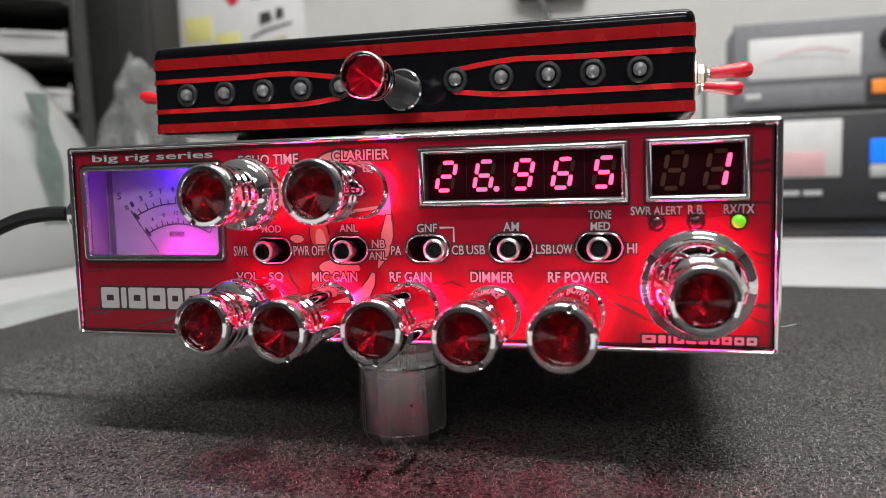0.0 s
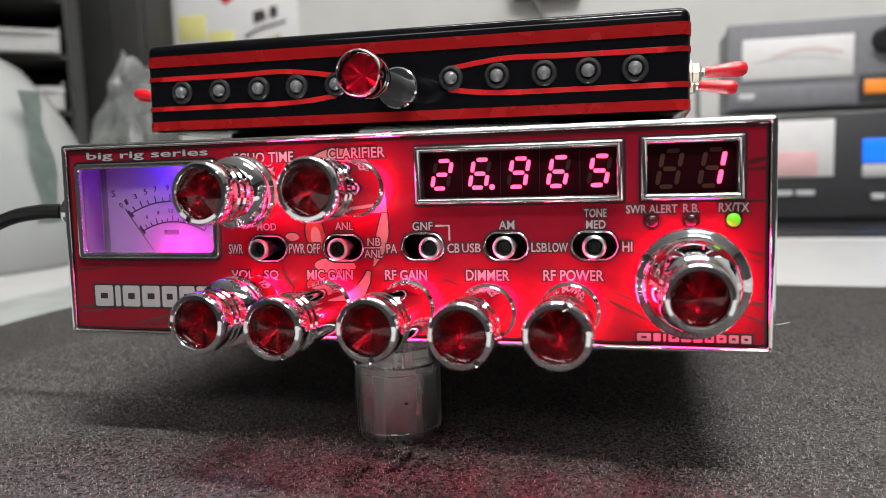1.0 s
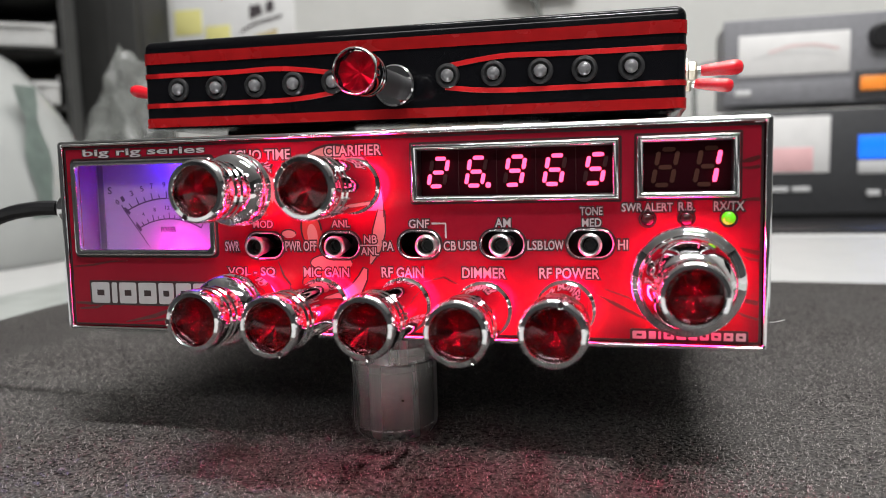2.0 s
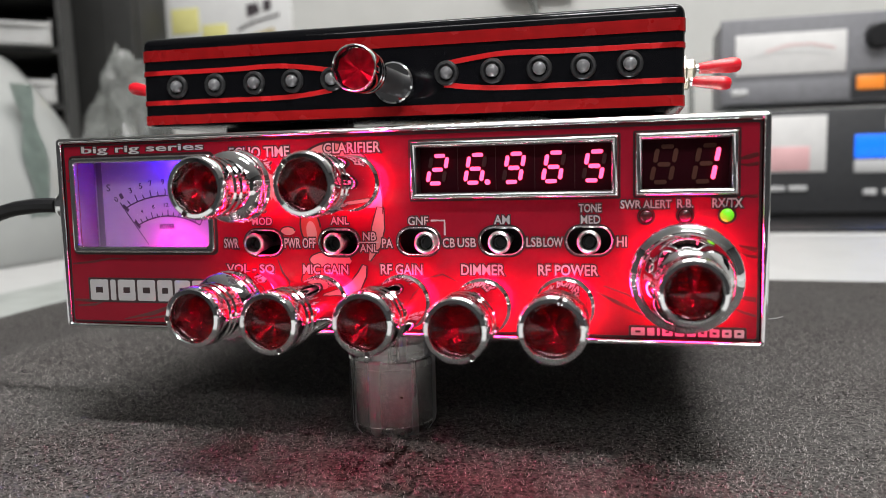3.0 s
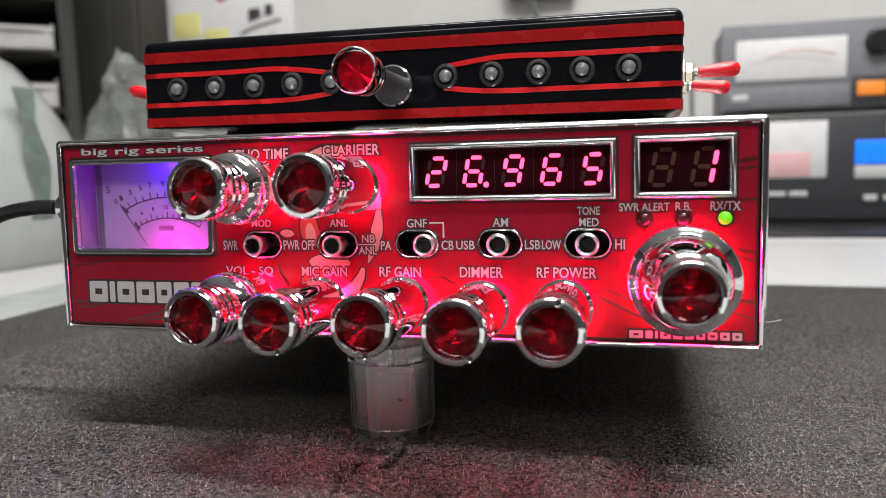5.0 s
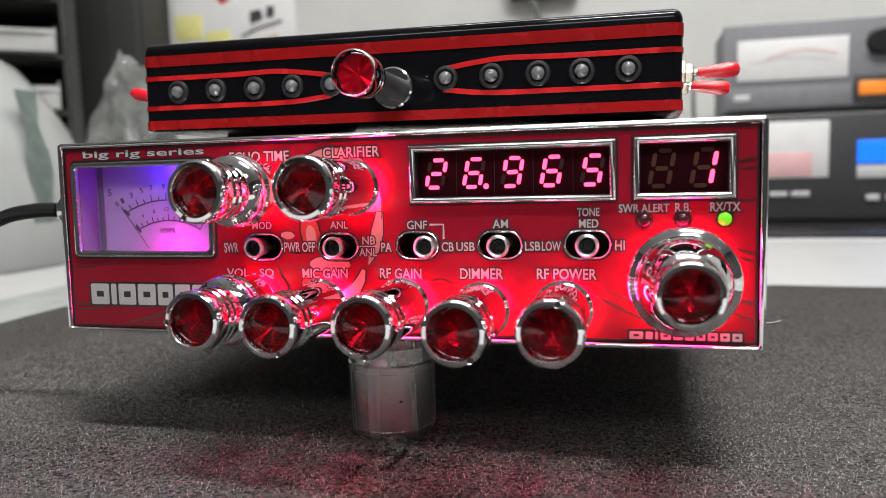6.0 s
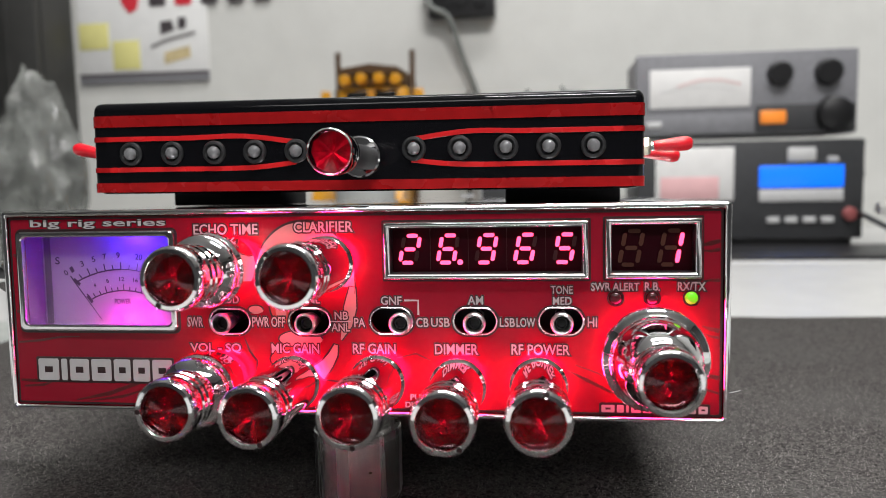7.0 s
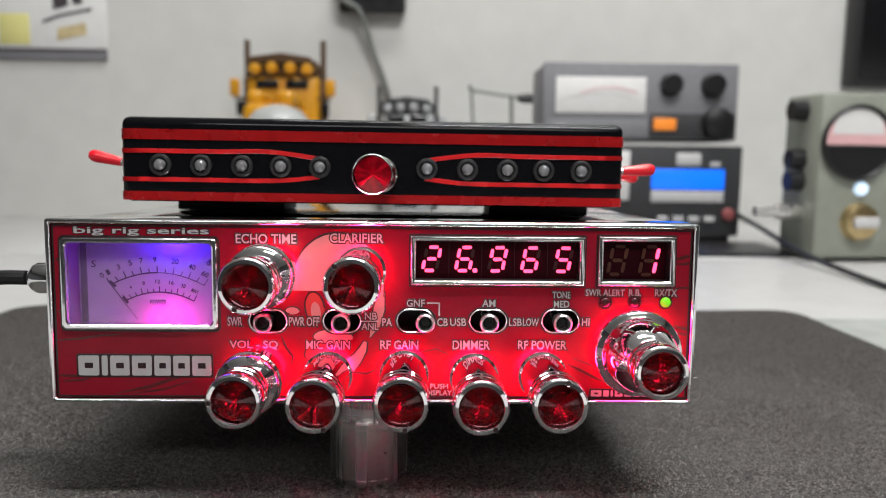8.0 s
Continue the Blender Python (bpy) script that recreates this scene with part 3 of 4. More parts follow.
tip_mesh = as_mesh("toggle_tip", lathe([(r * C, y * C) for r, y in ((0, -0.20), (0.11, -0.20), (0.125, -0.30), (0.145, -0.32), (0.16, -0.30), (0.165, -0.18), (0.197, -0.16))], 28), RUBBER)
for x, z, bat in SWITCHES:
    sw = part("switch_rim", rim_mesh, CHROME, radio, "", pose(x * C, 0, z * C))
    part("rim_line", line_mesh, DARK_PRINT, sw)
    part("toggle", bat_mesh, NICKEL, sw, "stubby nickel toggle with a dark hollow end", pose((bat - x) * C, 0, 0))
    part("toggle_tip", tip_mesh, RUBBER, sw, "", pose((bat - x) * C, 0, 0))

# indicator lamps
lamp_ring = as_mesh("lamp_ring", lathe([(0.215 * C, 0.01 * C), (0.215 * C, -0.02 * C), (0.185 * C, -0.025 * C), (0.175 * C, 0.01 * C)], 28), DARK_PRINT)
for x, z, material in LAMPS:
    dome = lathe([(0.165 * C, 0), (0.16 * C, -0.03 * C), (0.13 * C, -0.07 * C), (0.07 * C, -0.095 * C), (0, -0.10 * C)], 28)
    led = part("indicator_lamp", dome, material, radio, "lit green indicator lamp" if material is LED_GREEN else "dark unlit indicator lamp", pose(x * C, 0, z * C))
    part("lamp_ring", lamp_ring, DARK_PRINT, led)


# screens
def screen_bezel(a, b, c, d, inset):
    """A mitred chrome frame whose faces slope inwards."""
    bm = bmesh.new()
    rows = []
    for off, y in ((0, 0.05), (0, -0.07), (0.015, -0.11), (0.045, -0.135), (0.08, -0.14), (0.115, -0.125), (0.145, -0.10), (inset - 0.035, -0.075)):
        rows.append([bm.verts.new((x * C, y * C, z * C)) for x, z in ((a + off, c + off), (b - off, c + off), (b - off, d - off), (a + off, d - off))])
    for r, s in zip(rows, rows[1:]):
        for i in range(4):
            bm.faces.new((r[i], r[(i + 1) % 4], s[(i + 1) % 4], s[i]))
    bmesh.ops.recalc_face_normals(bm, faces=bm.faces)
    return bm


SEGMENTS = {"a": ((0.16, 1), (0.84, 1)), "d": ((0.16, 0), (0.84, 0)), "g": ((0.16, 0.5), (0.84, 0.5)), "f": ((0, 0.56), (0, 0.94)), "b": ((1, 0.56), (1, 0.94)), "e": ((0, 0.06), (0, 0.44)), "c": ((1, 0.06), (1, 0.44))}
SHOWN = {"2": "abged", "6": "afgedc", "9": "abfgcd", "5": "afgcd", "1": "bc", "8": "abcdefg", " ": ""}


def digit(figure, x, z, w, h, parent, y, thick, unlit):
    def loops(which):
        out = []
        for s in which:
            (ua, va), (ub, vb) = SEGMENTS[s]
            pts = [((x + u * w + v * h * 0.19), z + v * h) for u, v in ((ua, va), (ub, vb))]
            (xa, za), (xb, zb) = pts
            e = 0.14
            out.append(cm(strip([(xa, za), (xa + (xb - xa) * e, za + (zb - za) * e), (xb - (xb - xa) * e, zb - (zb - za) * e), (xb, zb)], [thick * 0.5, thick, thick, thick * 0.5])))
        return out

    lit = SHOWN[figure]
    dark = [s for s in "abcdefg" if s not in lit]
    for loop in loops(lit):
        part("lit_segment", plate([loop], y * C, (y + 0.01) * C, LIT_PINK), LIT_PINK, parent)
    for loop in loops(dark):
        part("unlit_segment", plate([loop], y * C, (y + 0.01) * C, unlit), unlit, parent)


for n_screen, (a, b, c, d) in enumerate(SCREENS):
    win = part("display_window", plate([cm(rect(a + 0.1, b - 0.1, c + 0.1, d - 0.1))], 0.38 * C, 0.5 * C, WINDOW_RED), WINDOW_RED, radio, "dark red display window with glowing pink figures")
    part("display_bezel", screen_bezel(a, b, c, d, 0.20), CHROME_FRAME, win, "mitred chrome frame")
    part("display_recess", plate([cm(rect(a + 0.12, b - 0.12, c + 0.12, d - 0.12)), cm(rect(a + 0.168, b - 0.168, c + 0.168, d - 0.168))], -0.074 * C, 0.375 * C, BLACK_PLASTIC), BLACK_PLASTIC, win)
    part("bezel_line", plate([cm(rect(a - 0.05, b + 0.05, c - 0.05, d + 0.05, 0.05)), cm(rect(a + 0.01, b - 0.01, c + 0.01, d - 0.01))], -0.004 * C, 0.02 * C, DARK_PRINT), DARK_PRINT, win)
    if n_screen == 0:
        for i, figure in enumerate("26965"):
            digit(figure, 1.45 + 1.032 * i, 4.17, 0.43, 0.73, win, 0.31, 0.105, UNLIT_RED)
        part("decimal_point", plate([cm(disc(3.09, 4.18, 0.075, 20))], 0.31 * C, 0.32 * C, LIT_PINK), LIT_PINK, win)
        for i in range(1, 5):
            part("module_joint", plate([cm(rect(1.24 + 1.03 * i, 1.255 + 1.03 * i, 3.96, 5.09))], 0.365 * C, 0.375 * C, UNLIT_RED), UNLIT_RED, win)
    else:
        digit(" ", 7.26, 4.09, 0.45, 0.88, win, 0.31, 0.11, UNLIT)
        digit("1", 8.26, 4.09, 0.45, 0.88, win, 0.31, 0.11, UNLIT)

# signal meter
a, b, c, d = METER
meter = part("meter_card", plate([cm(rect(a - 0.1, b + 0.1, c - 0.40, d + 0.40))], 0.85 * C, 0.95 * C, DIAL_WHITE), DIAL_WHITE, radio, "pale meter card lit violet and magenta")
part("meter_frame", plate([cm(rect(a - 0.16, b + 0.16, c - 0.16, d + 0.15, 0.16)), cm(rect(a + 0.03, b - 0.03, c + 0.03, d - 0.03, 0.12))], -0.10 * C, 0.10 * C, CHROME_FRAME, 0.0006), CHROME_FRAME, meter, "chrome frame of the meter")
part("frame_line", plate([cm(rect(a - 0.22, b + 0.22, c - 0.22, d + 0.21, 0.18)), cm(rect(a - 0.15, b + 0.15, c - 0.15, d + 0.14, 0.16))], -0.004 * C, 0.02 * C, DARK_PRINT), DARK_PRINT, meter)
part("meter_well", plate([cm(rect(a - 0.12, b + 0.12, c - 0.44, d + 0.44)), cm(rect(a + 0.0, b, c - 0.38, d + 0.38, 0.1))], 0.13 * C, 0.86 * C, WELL_SHADE), WELL_SHADE, meter)


def dial(px, pz):
    return -7.40 + (px - 246) * 0.0194, 3.72 - (pz - 501) * 0.0189


def arc(points, width):
    part("scale_arc", plate([cm(strip([dial(*p) for p in points], width))], 0.84 * C, 0.846 * C, DIAL_INK), DIAL_INK, meter)


def bow(x0, x1, edge, top, n=13):
    """Points of a flat arc over x0..x1 whose ends lie at edge and whose middle at top."""
    return [(x0 + (x1 - x0) * i / (n - 1), edge + (top - edge) * (1 - (2 * i / (n - 1) - 1) ** 2)) for i in range(n)]


upper, lower = bow(194, 345, 509, 488), bow(217, 328, 536, 521)
arc(upper[:7], 0.045), arc(upper[6:], 0.02), arc(lower, 0.04)
for i, (px, pz) in enumerate(upper):
    lean = (px - 269) * 0.09
    arc([(px, pz), (px + lean, pz - (11 if i % 2 == 0 else 7))], 0.035 if i < 7 else 0.02)
for i, (px, pz) in enumerate(lower):
    lean = (px - 272) * 0.08
    arc([(px, pz), (px + lean, pz - (10 if i % 3 == 0 else 6))], 0.03)
arc([(190, 503), (235, 567)], [0.035, 0.015])
arc([(192, 503), (202, 512)], [0.10, 0.09]), arc([(213, 529), (221, 540)], [0.10, 0.09])


def dial_text(text, px, pz, size, turn_by=0.0):
    x, z = dial(px, pz)
    ob = lettering(text, -size * 0.32 * len(text) * C, size * 0.32 * len(text) * C, -size / 2 * C, size / 2 * C, meter, DIAL_INK, y=0)
    ob.matrix_basis = pose(x * C, 0.843 * C, z * C, 0, -turn_by, 0)


dial_text("S", 167, 474, 0.22)
for text, px, pz, turn_by in (("0", 180, 493, 35), ("1", 190, 488, 30), ("3", 207, 479, 20), ("5", 226, 472, 14), ("7", 244, 468, 8), ("9", 266, 466, 0), ("20", 299, 469, -8), ("40", 326, 478, -16), ("60", 347, 490, -25)):
    dial_text(text, px, pz, 0.17, turn_by)
dial_text("dB", 356, 470, 0.20)
for text, px, pz, turn_by in (("4", 226, 513, 15), ("8", 247, 506, 8), ("12", 270, 503, 0), ("16", 292, 505, -6), ("20", 311, 510, -14), ("MAX", 330, 519, -22)):
    dial_text(text, px, pz, 0.12, turn_by)
dial_text("POWER", 270, 538, 0.16)
# dark strip laid on for the shaded gap beside the card
part("card_edge_shade", plate([cm(rect(a + 0.06, a + 0.26, c - 0.1, d + 0.1))], 0.835 * C, 0.848 * C, WELL_SHADE), WELL_SHADE, meter, "dark strip for the shade at the card's edge")
pane = part("meter_pane", plate([cm(rect(a + 0.02, b - 0.02, c + 0.02, d - 0.02))], 0.02 * C, 0.08 * C, GLASS), GLASS, meter, "clear meter pane")
pane.visible_shadow = False

# printed words
for text, x0, x1, z0, z1, grow in (
        ("ECHO TIME", -4.25, -2.41, 5.0, 5.29, 0.11), ("CLARIFIER", -1.39, 0.25, 5.04, 5.33, 0.11), ("ANL", -1.25, -0.72, 3.10, 3.31, 0.125), ("MOD", -3.62, -3.02, 3.10, 3.31, 0.125),
        ("SWR", -4.54, -4.09, 2.44, 2.72, 0.125), ("PWR OFF", -2.66, -1.72, 2.45, 2.73, 0.125), ("NB", -0.32, 0.05, 2.66, 2.88, 0.125), ("ANL", -0.42, 0.10, 2.34, 2.56, 0.125),
        ("PA", 0.22, 0.52, 2.46, 2.71, 0.125), ("GNF", 0.97, 1.53, 3.07, 3.30, 0.125), ("CB", 1.92, 2.25, 2.47, 2.72, 0.125), ("USB", 2.32, 2.82, 2.48, 2.72, 0.125),
        ("AM", 3.31, 3.72, 3.08, 3.31, 0.125), ("LSB", 4.15, 4.55, 2.49, 2.73, 0.125), ("LOW", 4.59, 5.08, 2.49, 2.73, 0.125), ("TONE", 5.49, 6.05, 3.37, 3.58, 0.125),
        ("MED", 5.54, 6.02, 3.08, 3.29, 0.125), ("HI", 6.43, 6.67, 2.50, 2.75, 0.125), ("VOL - SQ", -4.49, -3.01, 1.70, 1.98, 0.11), ("MIC GAIN", -2.13, -0.78, 1.72, 1.99, 0.11),
        ("RF GAIN", 0.16, 1.34, 1.73, 2.01, 0.11), ("DIMMER", 2.41, 3.57, 1.74, 2.02, 0.11), ("RF POWER", 4.45, 5.97, 1.75, 2.03, 0.11), ("SWR ALERT", 6.52, 7.74, 3.45, 3.66, 0.125),
        ("R.B.", 7.87, 8.25, 3.45, 3.67, 0.125), ("RX/TX", 8.69, 9.38, 3.45, 3.68, 0.125), ("PUSH", 1.72, 2.28, 0.48, 0.64, 0.06), ("DISPLAY", 1.58, 2.40, 0.27, 0.43, 0.10)):
    lettering(text, x0 * C, x1 * C, z0 * C, z1 * C, radio, LETTER, edge=grow, edge_material=DARK_PRINT)
lettering("big rig series", -9.13 * C, -5.06 * C, 5.20 * C, 5.47 * C, radio, LETTER, edge=0.06, edge_material=DARK_PRINT)
part("label_bracket", plate([cm(strip([(1.60, 3.19), (1.98, 3.19), (1.98, 2.80)], 0.05))], -0.006 * C, 0.01 * C, LETTER), LETTER, radio)
part("label_bar", plate([cm(rect(-0.42, 0.12, 2.59, 2.625))], -0.006 * C, 0.01 * C, LETTER), LETTER, radio)


def block_logo(x0, x1, z0, z1, widths, corner):
    """A maker's name as plain slabs of its size and colour."""
    total, x = sum(widths) + 0.09 * (len(widths) - 1), x0
    k = (x1 - x0) / total
    part("logo_edge", plate([cm(rect(x0 - 0.06, x1 + 0.06, z0 - 0.06, z1 + 0.06, 0.05))], -0.004 * C, 0.01 * C, DARK_PRINT), DARK_PRINT, radio)
    for w in widths:
        slot = [cm(rect(x + 0.30 * w * k, x + 0.70 * w * k, z0 + 0.36 * (z1 - z0), z0 + 0.64 * (z1 - z0)))] if w > 0.3 else []
        part("logo_slab", plate([cm(rect(x, x + w * k, z0, z1, corner))] + slot, -0.008 * C, 0.01 * C, LETTER), LETTER, radio)
        x += (w + 0.09) * k


block_logo(-9.13, -5.06, 0.86, 1.49, [0.75, 0.22, 0.7, 0.72, 0.6, 0.6, 0.7], 0.06)
block_logo(6.78, 9.46, 0.25, 0.45, [0.5, 0.26, 0.1, 0.37, 0.33, 0.31, 0.31, 0.34, 0.33, 0.34], 0.03)

# light rings round the knobs' feet
for name, x, z, mesh, _ in KNOBS:
    part("light_ring", glow_mesh, RING_LIGHT, radio, "glowing red ring round a knob", pose(x * C, 0.02 * C, z * C))

part("light_ring", as_mesh("light_ring", lathe([((1.05 + 0.08 * math.cos(a)) * C, (-0.17 + 0.08 * math.sin(a)) * C) for a in np.linspace(0, 6.2832, 9)], 64), RING_LIGHT), RING_LIGHT, radio, "glowing red ring round a knob", pose(8.06 * C, 0.02 * C, 1.78 * C))

# microphone plug and cable at the side
plug = empty("microphone_plug", RADIO @ pose(-9.9 * C, 1.35 * C, 3.7 * C), "ribbed metal plug with black cable in the radio's side", "plug")
part("collar", lathe([(0, 0), (0.46 * C, 0), (0.50 * C, -0.06 * C), (0.50 * C, -0.4 * C), (0.44 * C, -0.46 * C), (0.50 * C, -0.52 * C), (0.50 * C, -1.0 * C), (0.42 * C, -1.15 * C), (0.26 * C, -1.3 * C)], 28, "X"), CHROME, plug)
part("cable", tube([(-1.4 * C, 0, 0), (-2.4 * C, 0.0, -0.02 * C), (-4 * C, 0.2 * C, -0.3 * C), (-7 * C, 0.8 * C, -1.4 * C), (-12 * C, 1.5 * C, -4.3 * C), (-17 * C, 2 * C, -6.4 * C), (-24 * C, 3.5 * C, -6.75 * C), (-40 * C, 5 * C, -6.85 * C)], 0.24 * C), CABLE, plug, "thick black cable")

tagged(part("loose_thread", tube([(9.85 * C, 0.9 * C, 3.86 * C), (10.05 * C, 0.92 * C, 3.90 * C), (10.25 * C, 0.95 * C, 3.89 * C), (10.5 * C, 0.97 * C, 3.95 * C)], 0.00008, 6), PAPER, None), "short white loose thread caught on the radio", "thread")

# ---- the turned support under the radio ----
stand = empty("aluminium_cylinder", pose(-0.36 * C, 2.32 * C, 0), "bare turned aluminium cylinder standing under the radio", "cylinder")
part("body", lathe([(1.1 * r * C, z * C) for r, z in ((0, 0), (1.06, 0), (1.09, 0.05), (1.18, 0.20), (1.185, 0.30), (1.16, 0.31), (1.16, 0.33), (1.20, 0.35), (1.205, 2.05), (1.185, 2.06), (1.185, 2.08), (1.205, 2.09), (1.205, 2.24), (1.17, 2.29), (1.03, 2.29), (1.03, 2.46), (1.01, 2.47), (1.03, 2.48), (1.03, 2.72))], 64, "Z"), ALUMINIUM, stand)
knurl = lathe([(1.1 * r * C, z * C) for r, z in ((1.0, 2.70), (1.05, 2.73), (1.07, 2.78), (1.07, 3.16), (1.03, 3.22), (0, 3.225))], 144, "Z")
for v in knurl.verts:
    r = math.hypot(v.co.x, v.co.y)
    if r > 0.0114:
        s = 1 + 0.022 * (1 if round(math.atan2(v.co.y, v.co.x) / (2 * math.pi) * 144) % 3 else -1)
        v.co.x, v.co.y = v.co.x * s, v.co.y * s
part("knurled_ring", knurl, ALUMINIUM, stand, "knurled aluminium ring")
part("spot", box(-0.06 * C, 0.06 * C, -1.335 * C, -1.32 * C, -0.03 * C, 0.03 * C, 0.0001), BROWN, stand, "small dark speck", pose(0.62 * C, 0.155 * C, 1.25 * C, 0, 0, 0))

# ---- the striped lamp box on the radio ----
BX0, BX1, BZ0, BZ1, BY = -8.62, 8.14, 6.12, 8.93, 2.30
lampbox = empty("led_box", RADIO @ pose(0, 0, 0, 0, 0.3, 0), "black box with red stripes and ten clear lamps", "control box")
part("case", box(BX0 * C, BX1 * C, BY * C, (BY + 7.5) * C, BZ0 * C, BZ1 * C, 0.0028, 4), BLACK_GLOSS, lampbox, "glossy black painted case")
for x0, x1 in ((BX0 + 0.5, -4.0), (4.0, BX1 - 0.25)):
    part("rubber_pad", box(x0 * C, x1 * C, (BY + 4.2) * C, (BY + 7.0) * C, 5.66 * C, BZ0 * C + 0.0002, 0.0006), RUBBER, lampbox)


def wrap(z0, z1, x_from=None, x_to=None):
    """A band round the front and both corners of the case, or round one corner alone."""
    x0, x1, y, e = BX0 * C - 0.00025, BX1 * C + 0.00025, BY * C - 0.00025, 0.0030
    line = [(x0, y + 0.074), (x0, y + e)] + [(x0 + e - e * math.cos(t), y + e - e * math.sin(t)) for t in (0.4, 0.8, 1.2)] + [(x0 + e, y), (x1 - e, y)]
    line += [(x1 - e + e * math.sin(t), y + e - e * math.cos(t)) for t in (0.4, 0.8, 1.2)] + [(x1, y + e), (x1, y + 0.074)]
    if x_to is not None:
        line = [(px, py) for px, py in line if px <= x0 + 0.0031] + [(x_to * C, y)]
    if x_from is not None:
        line = [(x_from * C, y)] + [(px, py) for px, py in line if px >= x1 - 0.0031]
    bm = bmesh.new()
    low, high = ([bm.verts.new((px, py, z * C)) for px, py in line] for z in (z0, z1))
    for i in range(len(line) - 1):
        bm.faces.new((low[i], low[i + 1], high[i + 1], high[i]))
    bmesh.ops.solidify(bm, geom=bm.faces[:], thickness=-0.00022)
    bmesh.ops.recalc_face_normals(bm, faces=bm.faces)
    part("stripe", bm, STRIPE_RED, lampbox, "broad red painted stripe")


wrap(8.17, 8.52), wrap(6.17, 6.46)
for z_far in (7.80, 6.86):
    wrap(z_far - 0.075, z_far + 0.075, x_to=BX0 + 0.62), wrap(z_far - 0.075, z_far + 0.075, x_from=BX1 - 0.62)


def swoop(points, width):
    fine = []
    for i in range(len(points) - 1):
        p0, p1, p2, p3 = (Vector(points[max(min(i + k, len(points) - 1), 0)]) for k in (-1, 0, 1, 2))
        for s in range(6):
            t = s / 6
            q = 0.5 * ((2 * p1) + (p2 - p0) * t + (2 * p0 - 5 * p1 + 4 * p2 - p3) * t * t + (3 * p1 - p0 - 3 * p2 + p3) * t ** 3)
            fine.append((q.x, q.y))
    fine.append(points[-1])
    part("stripe", plate([cm(strip(fine, width))], (BY - 0.028) * C, (BY + 0.02) * C, STRIPE_RED, 0.0001), STRIPE_RED, lampbox, "narrow red painted stripe that curves in")


for x_in, x_out, sgn in ((-2.05, BX0 + 0.6, -1), (1.45, BX1 - 0.6, 1)):
    for z_far, z_in in ((7.80, 7.61), (6.86, 7.02)):
        swoop([(x_out, z_far), (x_in + sgn * 3.4, z_far), (x_in + sgn * 1.9, z_far + (z_far > 7.3) * 0.03), (x_in + sgn * 0.9, z_far * 0.7 + z_in * 0.3), (x_in, z_in)], 0.15)

socket = lathe([(r * C, y * C) for r, y in ((0.36, 0), (0.36, -0.06), (0.33, -0.10), (0.27, -0.11), (0.22, -0.06), (0.21, 0.0))], 32)
socket = as_mesh("lamp_socket", socket, BLACK_PLASTIC)
bulb = as_mesh("lamp_lens", lathe([(r * C, y * C) for r, y in ((0.195, 0), (0.195, -0.10), (0.18, -0.16), (0.13, -0.22), (0.07, -0.245), (0, -0.25))], 28), LENS_GREY)
for i, x in enumerate((-7.30, -5.96, -4.61, -3.33, -2.04, 1.53, 2.88, 4.22, 5.44, 6.70)):
    z = 7.345
    s = part("lamp_socket", socket, BLACK_PLASTIC, lampbox, "black lamp socket", pose(x * C, (BY - 0.01) * C, z * C))
    part("lamp_lens", bulb, LENS_GREY, s, "clear unlit lamp lens")
bk = part("knob", turned([(0.20, 3.3), (0.20, 1.5), (0.42, 1.48), (0.42, 1.30), (0.545, 1.26), (0.56, 1.20), (0.56, 1.10), (0.53, 1.08), (0.53, 1.03), (0.56, 1.01), (0.56, 0.90), (0.53, 0.88), (0.53, 0.83), (0.57, 0.80), (0.60, 0.72), (0.605, 0.30), (0.59, 0.22), (0.57, 0.20), (0.55, 0.24)], CHROME), CHROME, lampbox, "chrome knob with a red crystal, coloured as if more lit", pose(-0.06 * C, -1.36 * C, 7.13 * C))
gem = part("jewel", jewel_mesh(0.56, 0.29, 0.20), CRYSTAL, bk, "faceted red crystal")
part("jewel_foil", foil_mesh(0.555, 0.36, 0.20, FOIL_LIT), FOIL_LIT, gem)
part("shaft", lathe([(0.36 * C, 1.46 * C), (0.36 * C, 3.6 * C)], 32), RUBBER, bk, "black knob shaft")
part("nut", lathe([(r * C, y * C) for r, y in ((0.33, 3.44), (0.56, 3.44), (0.61, 3.48), (0.61, 3.64))], 48), CHROME_FRAME, bk, "flat chrome washer")


def toggle_switch(x, y, z, sgn, tilt, swing):
    t = empty("toggle_switch", RADIO @ pose(0, 0, 0, 0, 0.3, 0) @ pose(x * C, y * C, z * C) @ pose(0, 0, 0, 0, 0, 0 if sgn > 0 else 180), "toggle switch with red rubber sleeve on striped box", "switch", "toggle switches of the striped box")
    part("nut", lathe([(r * C, h * C) for r, h in ((0.0, -0.2), (0.40, -0.2), (0.40, 0.14), (0.34, 0.17), (0.30, 0.18), (0.30, 0.34), (0.27, 0.40), (0.2, 0.42))], 6, "X"), DULL_METAL, t, smooth=False)
    m = pose(0.36 * C, 0, 0, 0, -tilt, swing)
    part("bat", lathe([(r * C, h * C) for r, h in ((0.14, -0.1), (0.12, 0.3), (0.14, 0.4))], 20, "X"), CHROME, t, "", m)
    part("sleeve", lathe([(r * C, h * C) for r, h in ((0.10, 0.14), (0.15, 0.15), (0.17, 0.3), (0.20, 0.7), (0.225, 1.0), (0.22, 1.18), (0.16, 1.30), (0.07, 1.345), (0, 1.35))], 24, "X"), SLEEVE_RED, t, "bright red rubber sleeve", m)


toggle_switch(BX1, 4.3, 7.38, 1, 4, 4)
toggle_switch(BX1, 6.6, 7.30, 1, -6, -2)
